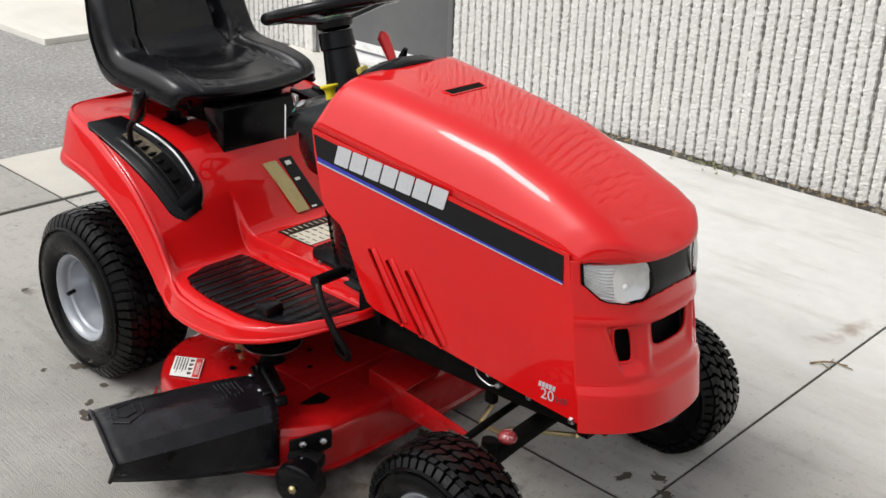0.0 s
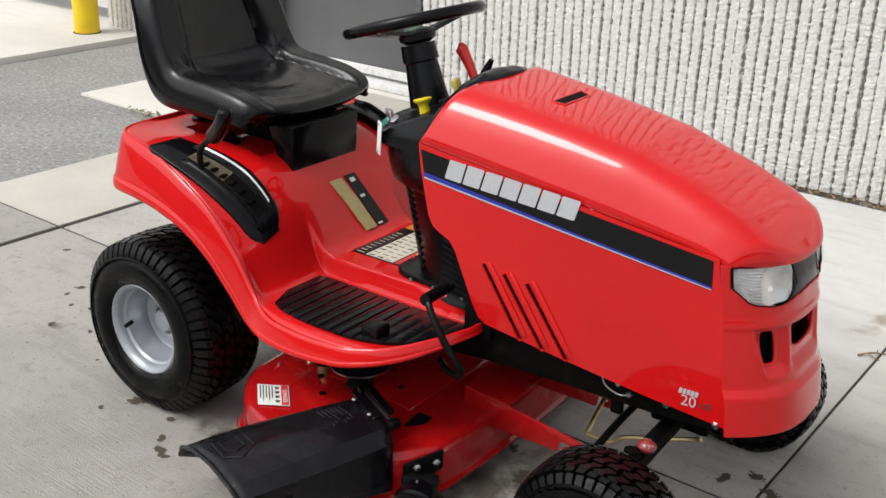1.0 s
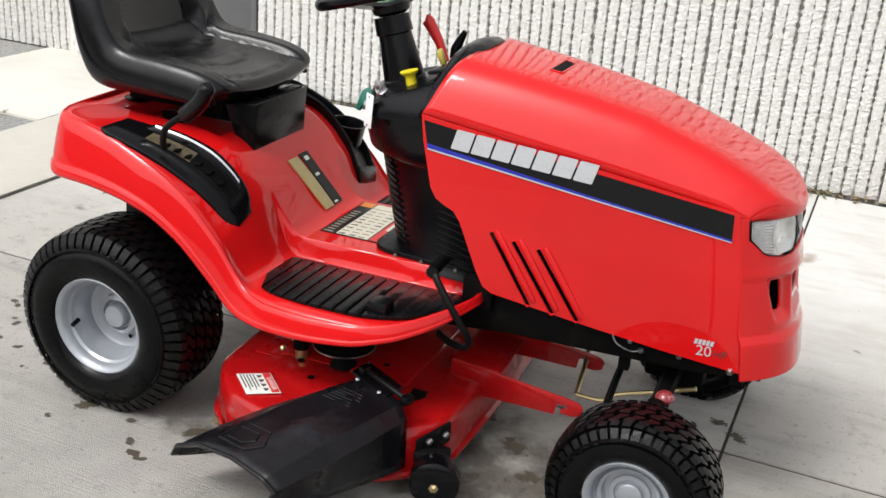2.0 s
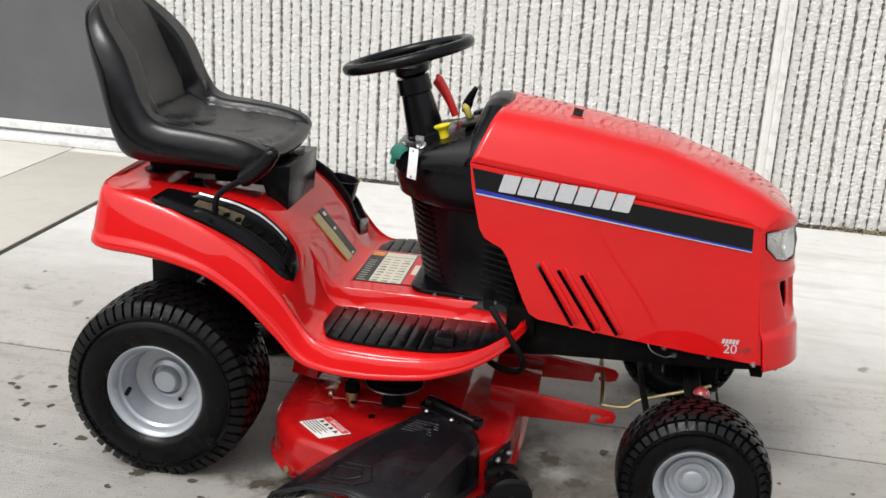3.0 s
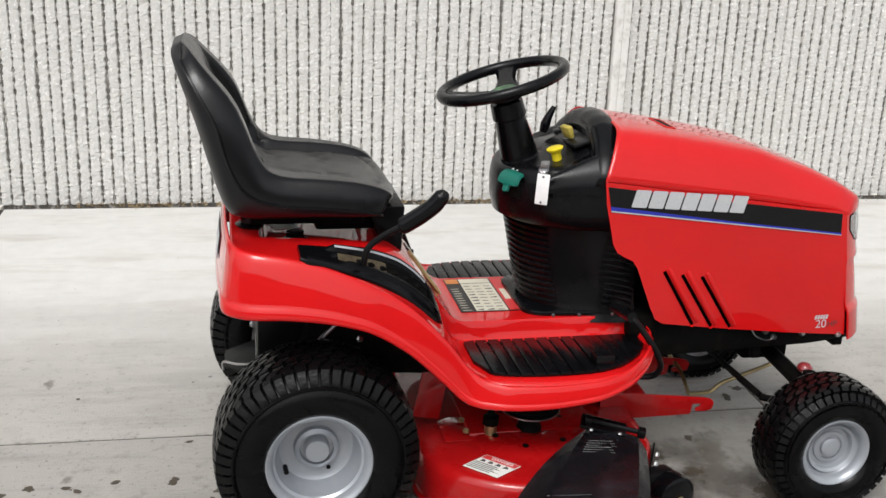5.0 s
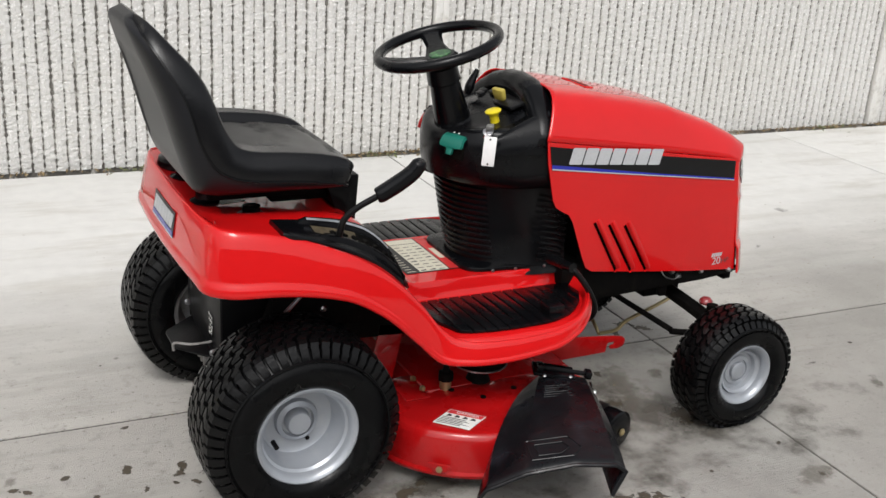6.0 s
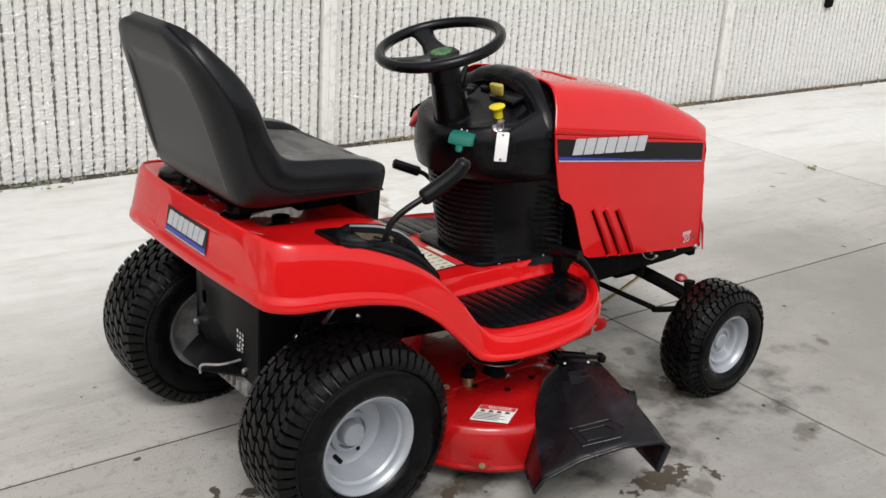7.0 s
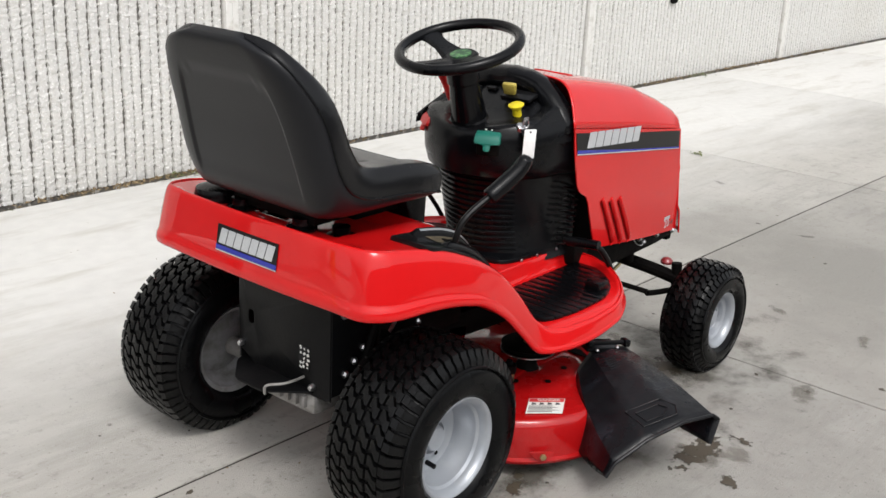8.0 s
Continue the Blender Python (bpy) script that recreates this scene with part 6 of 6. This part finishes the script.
for s in (-1, 1):
    arm = part("hanger_arm", slab(rounded([(0.80, 0.125), (0.80, 0.205), (0.86, 0.205), (1.10, 0.178), (1.130, 0.172), (1.140, 0.160), (1.135, 0.140), (1.115, 0.134), (1.085, 0.136), (1.085, 0.147), (1.10, 0.150), (1.10, 0.158), (1.075, 0.158), (1.07, 0.128)], 0.004, 2), 0.005, lambda u, v, w, s=s: (u, -0.052 + 0.09 * s + w, v + (0.04 if s > 0 else 0)), 0.001), SHADED_DECK_RED, deck, "red steel deck hanger arm")
part("arm_web", slab([(0.80, -0.14), (0.93, -0.14), (0.93, 0.04), (0.80, 0.04)], 0.004, lambda u, v, w: (u, v, 0.204 - 0.10 * (u - 0.86) * (u > 0.86) + w + 0.2 * max(0, v + 0.02)), 0.001), SHADED_DECK_RED, deck)

# danger sticker
def on_sticker(u, v, w):
    """u along the print, v up the sticker."""
    x, y = 0.424 + 0.70 * u + 0.87 * v, -0.423 - 0.67 * u + 0.49 * v
    return (x, y, deck_z(x, y) + 0.0035 + w)


sticker = part("danger_sticker", slab([(-0.050, -0.040), (-0.025, -0.040), (0, -0.040), (0.025, -0.040), (0.050, -0.040), (0.050, 0.0), (0.050, 0.040), (0.025, 0.040), (0, 0.040), (-0.025, 0.040), (-0.050, 0.040), (-0.050, 0.0)], 0.0014, on_sticker), LABEL_WHITE, deck, "white and red warning sticker with small print", 0)
st2 = lambda u, v, w: on_sticker(u, v, w + 0.0016)
st3 = lambda u, v, w: on_sticker(u, v, w + 0.0022)
part("red_header", slab([(-0.048, 0.020), (0.048, 0.020), (0.048, 0.038), (-0.048, 0.038)], 0.0004, st2), LABEL_RED, sticker, smooth=0)
rng = random.Random(8)
for r in range(5):
    part("print_line", slab([(-0.046, -0.034 + 0.0075 * r), (-0.046 + rng.uniform(0.060, 0.090), -0.034 + 0.0075 * r), (0.02, -0.031 + 0.0075 * r), (-0.046, -0.031 + 0.0075 * r)], 0.0003, st2), LABEL_INK, sticker, smooth=0)
for k in range(4):
    part("pictogram", slab([(-0.040 + 0.022 * k, 0.004), (-0.026 + 0.022 * k, 0.006), (-0.030 + 0.022 * k, 0.014), (-0.039 + 0.022 * k, 0.017)], 0.0003, st2), LABEL_INK, sticker, smooth=0)


def lettering(words, size, m, mat, parent):
    c = bpy.data.curves.new("lettering", "FONT")
    c.body, c.size, c.extrude, c.align_x, c.align_y = words, size, 0.0002, "CENTER", "CENTER"
    o = new("lettering_shape", c)
    me = bpy.data.meshes.new_from_object(o.evaluated_get(bpy.context.evaluated_depsgraph_get()))
    bpy.data.objects.remove(o)
    me.materials.clear()
    me.materials.append(mat)
    ob = new("lettering", me)
    ob.parent = parent
    ob.matrix_local = m
    return ob


bpy.context.view_layer.update()
o, pu, pv = (Vector(on_sticker(*q, 0.0024)) for q in ((0.006, 0.029), (0.016, 0.029), (0.006, 0.039)))
eu = (pu - o).normalized()
ew = eu.cross(pv - o).normalized()
ev = ew.cross(eu)
lettering("DANGER", 0.015, Matrix.Translation(o) @ Matrix((eu, ev, ew)).transposed().to_4x4(), LABEL_WHITE, sticker)

side = next(o for o in mower.children if o.name == "hood_side")
for words, x, z, size, mat in (("20", 1.394, 0.4125, 0.034, DECAL_SILVER), ("HP", 1.429, 0.4105, 0.024, LABEL_INK)):
    at = Vector((x, -side_y(x, z) - 0.0008, z))
    lettering(words, size, Matrix.Translation(at) @ Matrix(((1, 0, -0.066), (0.066, 0, -1), (-0.06, 1, 0))).to_4x4(), mat, side)

# discharge chute
HINGE = [(0.600, -0.380, 0.105), (0.625, -0.388, 0.200), (0.672, -0.392, 0.238), (0.735, -0.408, 0.240), (0.795, -0.428, 0.226), (0.815, -0.440, 0.195), (0.820, -0.445, 0.075)]
LIP = [(0.352, -0.662, 0.088), (0.372, -0.672, 0.122), (0.455, -0.710, 0.170), (0.560, -0.750, 0.195), (0.655, -0.782, 0.192), (0.684, -0.786, 0.172), (0.652, -0.786, 0.112)]
MID = [(0.470, -0.500, 0.060), (0.490, -0.510, 0.165), (0.560, -0.545, 0.212), (0.650, -0.575, 0.226), (0.732, -0.600, 0.216), (0.758, -0.612, 0.186), (0.742, -0.616, 0.085)]


def folded(points, k=5):
    """Straight runs between points, the bends kept crisp."""
    p = [Vector(q) for q in points]
    return [a.lerp(b, i / k) for a, b in zip(p, p[1:]) for i in range(k)] + [p[-1]]


h, m_, l = (folded(q) for q in (HINGE, MID, LIP))
rows = []
for t in steps(0, 1, 17):
    rows.append([(1 - t) * (1 - 2 * t) * a + 4 * t * (1 - t) * b + t * (2 * t - 1) * c for a, b, c in zip(h, m_, l)])
bm = rings(rows)
chute = thick(part("discharge_chute", bm, CHUTE_PLASTIC, mower, "scuffed black plastic discharge chute deflector", 24), 0.005)
part("chute_lip", tube(l, 0.005, 8, 1), CHUTE_PLASTIC, chute)
part("hinge_plate", block((0.715, -0.392, 0.243), (0.115, 0.055, 0.012), 0.004, (8, 8, -22)), BLACK_PLASTIC, chute, "black hinge plate")
part("hinge_pin", tube([(0.672, -0.378, 0.258), (0.812, -0.428, 0.234)], 0.0065, 10), BLACK_PAINT, chute)
part("hinge_spring", tube([(0.722, -0.396, 0.250), (0.768, -0.412, 0.242)], 0.0045, 12), CAST, chute, "bright hinge spring")
for p in ((0.680, -0.381, 0.256), (0.805, -0.425, 0.235)):
    part("hinge_lug", block(p, (0.020, 0.030, 0.022), 0.005, (0, 8, -22)), BLACK_PLASTIC, chute)
for p in ((0.676, -0.412, 0.245), (0.742, -0.436, 0.242)):
    part("rivet", turned([(0, 0), (0.006, 0), (0.004, 0.004), (0, 0.004)], 10, (0, 0, 0), p), STEEL, chute)


def on_chute(i, t, lift=0.0012):
    """A place on the chute: i along its edge, t from hinge to lip."""
    r = t * 16
    k, f = min(int(r), 15), t * 16 - min(int(r), 15)
    j = min(int(i), len(h) - 2)
    g = i - j
    a = rows[k][j] * (1 - g) + rows[k][j + 1] * g
    b = rows[k + 1][j] * (1 - g) + rows[k + 1][j + 1] * g
    return a * (1 - f) + b * f + Vector((0, 0, lift))


part("moulded_frame", tube([on_chute(*q) for q in ((9.5, 0.72), (14.5, 0.74), (16, 0.84), (15.0, 0.92), (10.5, 0.90), (9.5, 0.72))], 0.0020, 6, 1), CHUTE_PLASTIC, chute)
part("moulded_frame", tube([on_chute(*q) for q in ((10.6, 0.77), (13.8, 0.78), (14.6, 0.84), (13.6, 0.88), (11.2, 0.87), (10.6, 0.77))], 0.0016, 6, 1), CHUTE_PLASTIC, chute)
for k in range(6):
    part("moulded_line", tube([on_chute(11.5, 0.16 + 0.026 * k), on_chute(15.5 + 0.4 * (k % 3), 0.16 + 0.026 * k)], 0.0016, 6), CHUTE_PLASTIC, chute)

# gauge wheel at the deck's corner
bracket = part("wheel_bracket", slab(rounded([(-0.055, 0.055), (0.060, 0.070), (0.060, 0.020), (0.0, 0.0), (-0.055, 0.0)], 0.006), 0.006, lambda u, v, w: (0.856 + 0.40 * u + 0.7 * w, -0.384 + 0.80 * u - 0.6 * w, 0.088 + v), 0.0015), BLACK_PAINT, mower, "black anti-scalp wheel bracket")
for u in (-0.02, 0.035):
    part("bolt", turned([(0, 0), (0.009, 0), (0.009, 0.005), (0.004, 0.009), (0, 0.009)], 6, (90, 0, 58), (0.865 + 0.40 * u, -0.390 + 0.80 * u, 0.134)), STEEL, bracket)
part("wheel_arm", block((0.868, -0.405, 0.098), (0.085, 0.045, 0.036), 0.010, (0, 0, 20)), BLACK_PAINT, bracket)
gauge_wheel = part("gauge_wheel", turned([(0.010, -0.030), (0.044, -0.030), (0.056, -0.022), (0.058, 0.0), (0.056, 0.022), (0.044, 0.030), (0.010, 0.030)], 36, (90, 0, 18), (0.893, -0.445, 0.066)), BLACK_PLASTIC, bracket, "small black plastic gauge wheel")
part("wheel_bolt", turned([(0, 0), (0.011, 0), (0.011, 0.004), (0.005, 0.008), (0, 0.008)], 6, (90, 0, 18), (0.903, -0.476, 0.066)), BRASS, gauge_wheel)

# rear frame, transaxle and drawbar
rear_plate = part("rear_plate", slab(rounded([(-0.185, 0.285), (0.05, 0.285), (0.14, 0.33), (0.14, 0.56), (-0.185, 0.56)], 0.006, 2), 0.006, lambda u, v, w: (-0.122 - w, u, v), 0.0015, holes=[rounded([(0.085, 0.405), (0.105, 0.405), (0.105, 0.440), (0.085, 0.440)], 0.008, 3)]), BLACK_PAINT, mower, "black steel rear frame plate")
for y in (-0.185, 0.14):
    part("side_plate", block((-0.03, y, 0.43), (0.19, 0.006, 0.26), 0.001), BLACK_PAINT, rear_plate)
part("rear_label", block((-0.1295, -0.098, 0.375), (0.0012, 0.036, 0.058), 0), DECAL_BLACK, rear_plate, "small black label with white marks")
for x, z in ((-0.085, 0.350), (-0.055, 0.375), (-0.060, 0.335), (-0.025, 0.40), (-0.09, 0.50)):
    part("bolt", turned([(0, 0), (0.010, 0), (0.010, 0.006), (0.005, 0.011), (0, 0.011)], 6, (90, 0, 0), (x, -0.188, z)), STEEL, rear_plate)
rng = random.Random(12)
for r in range(5):
    for c in range(3):
        if rng.random() < 0.85:
            part("white_mark", block((-0.1305, -0.111 + 0.012 * c + rng.uniform(-0.003, 0.003), 0.352 + 0.0115 * r + rng.uniform(-0.003, 0.003)), (0.0008, rng.uniform(0.003, 0.009), rng.uniform(0.003, 0.009)), 0, (rng.uniform(-40, 40), 0, 0)), LABEL_WHITE, rear_plate, smooth=0)
for y, z in ((-0.128, 0.309), (0.130, 0.343)):
    part("bolt", turned([(0, 0), (0.010, 0), (0.010, 0.006), (0.006, 0.012), (0, 0.012)], 6, (0, -90, 0), (-0.128, y, z)), STEEL, rear_plate)
part("drawbar", slab(rounded([(-0.21, -0.05), (-0.21, 0.05), (-0.13, 0.14), (-0.04, 0.14), (-0.04, -0.14), (-0.13, -0.14)], 0.015), 0.006, lambda u, v, w: (u, v + 0.01, 0.292 + w + 0.25 * (u + 0.1) * (v > 0.1)), 0.0015), BLACK_PAINT, rear_plate, "black drawbar hitch plate")
trans = part("transaxle", block((-0.03, -0.04, 0.262), (0.21, 0.20, 0.055), 0.015), CAST, mower, "cast aluminium transaxle housing")
part("axle_tube", tube([(0, -0.33, REAR_Z), (0, 0.33, REAR_Z)], 0.026, 14), CAST, trans)
for k in range(6):
    part("cast_rib", block((-0.138, -0.11 + 0.028 * k, 0.268), (0.016, 0.010, 0.030), 0.003), CAST, trans)
part("release_rod", tube([(-0.08, -0.10, 0.33), (-0.17, -0.09, 0.322), (-0.212, -0.06, 0.318), (-0.214, -0.055, 0.295)], 0.0035, 8), CAST, trans, "bent zinc plated release rod")
for s in (-1, 1):
    part("brake_rod", tube([(0.02, s * 0.23, 0.44), (0.10, s * 0.22, 0.50), (0.20, s * 0.20, 0.47)], 0.006, 8), STEEL, mower)
    part("strut", tube([(-0.06, s * 0.20, 0.30), (0.02, s * 0.22, 0.54)], 0.012, 8), GRIMY_BLACK, mower)
    part("fender_brace", block((0.14, s * 0.225, 0.45), (0.30, 0.008, 0.12), 0.002), GRIMY_BLACK, mower)
for x, z in ((-0.01, 0.35), (0.05, 0.40), (0.12, 0.44), (0.02, 0.30)):
    part("frame_bolt", turned([(0, 0), (0.009, 0), (0.009, 0.006), (0.004, 0.010), (0, 0.010)], 6, (90, 0, 0), (x, -0.230, z)), STEEL, mower)
part("dash_skirt", block((0.872, -0.13, 0.425), (0.075, 0.16, 0.075), 0.006), GRIMY_BLACK, mower, "dark closing panel below the dash")
part("frame_floor", block((0.35, 0, 0.36), (0.55, 0.34, 0.02), 0.004), GRIMY_BLACK, mower)
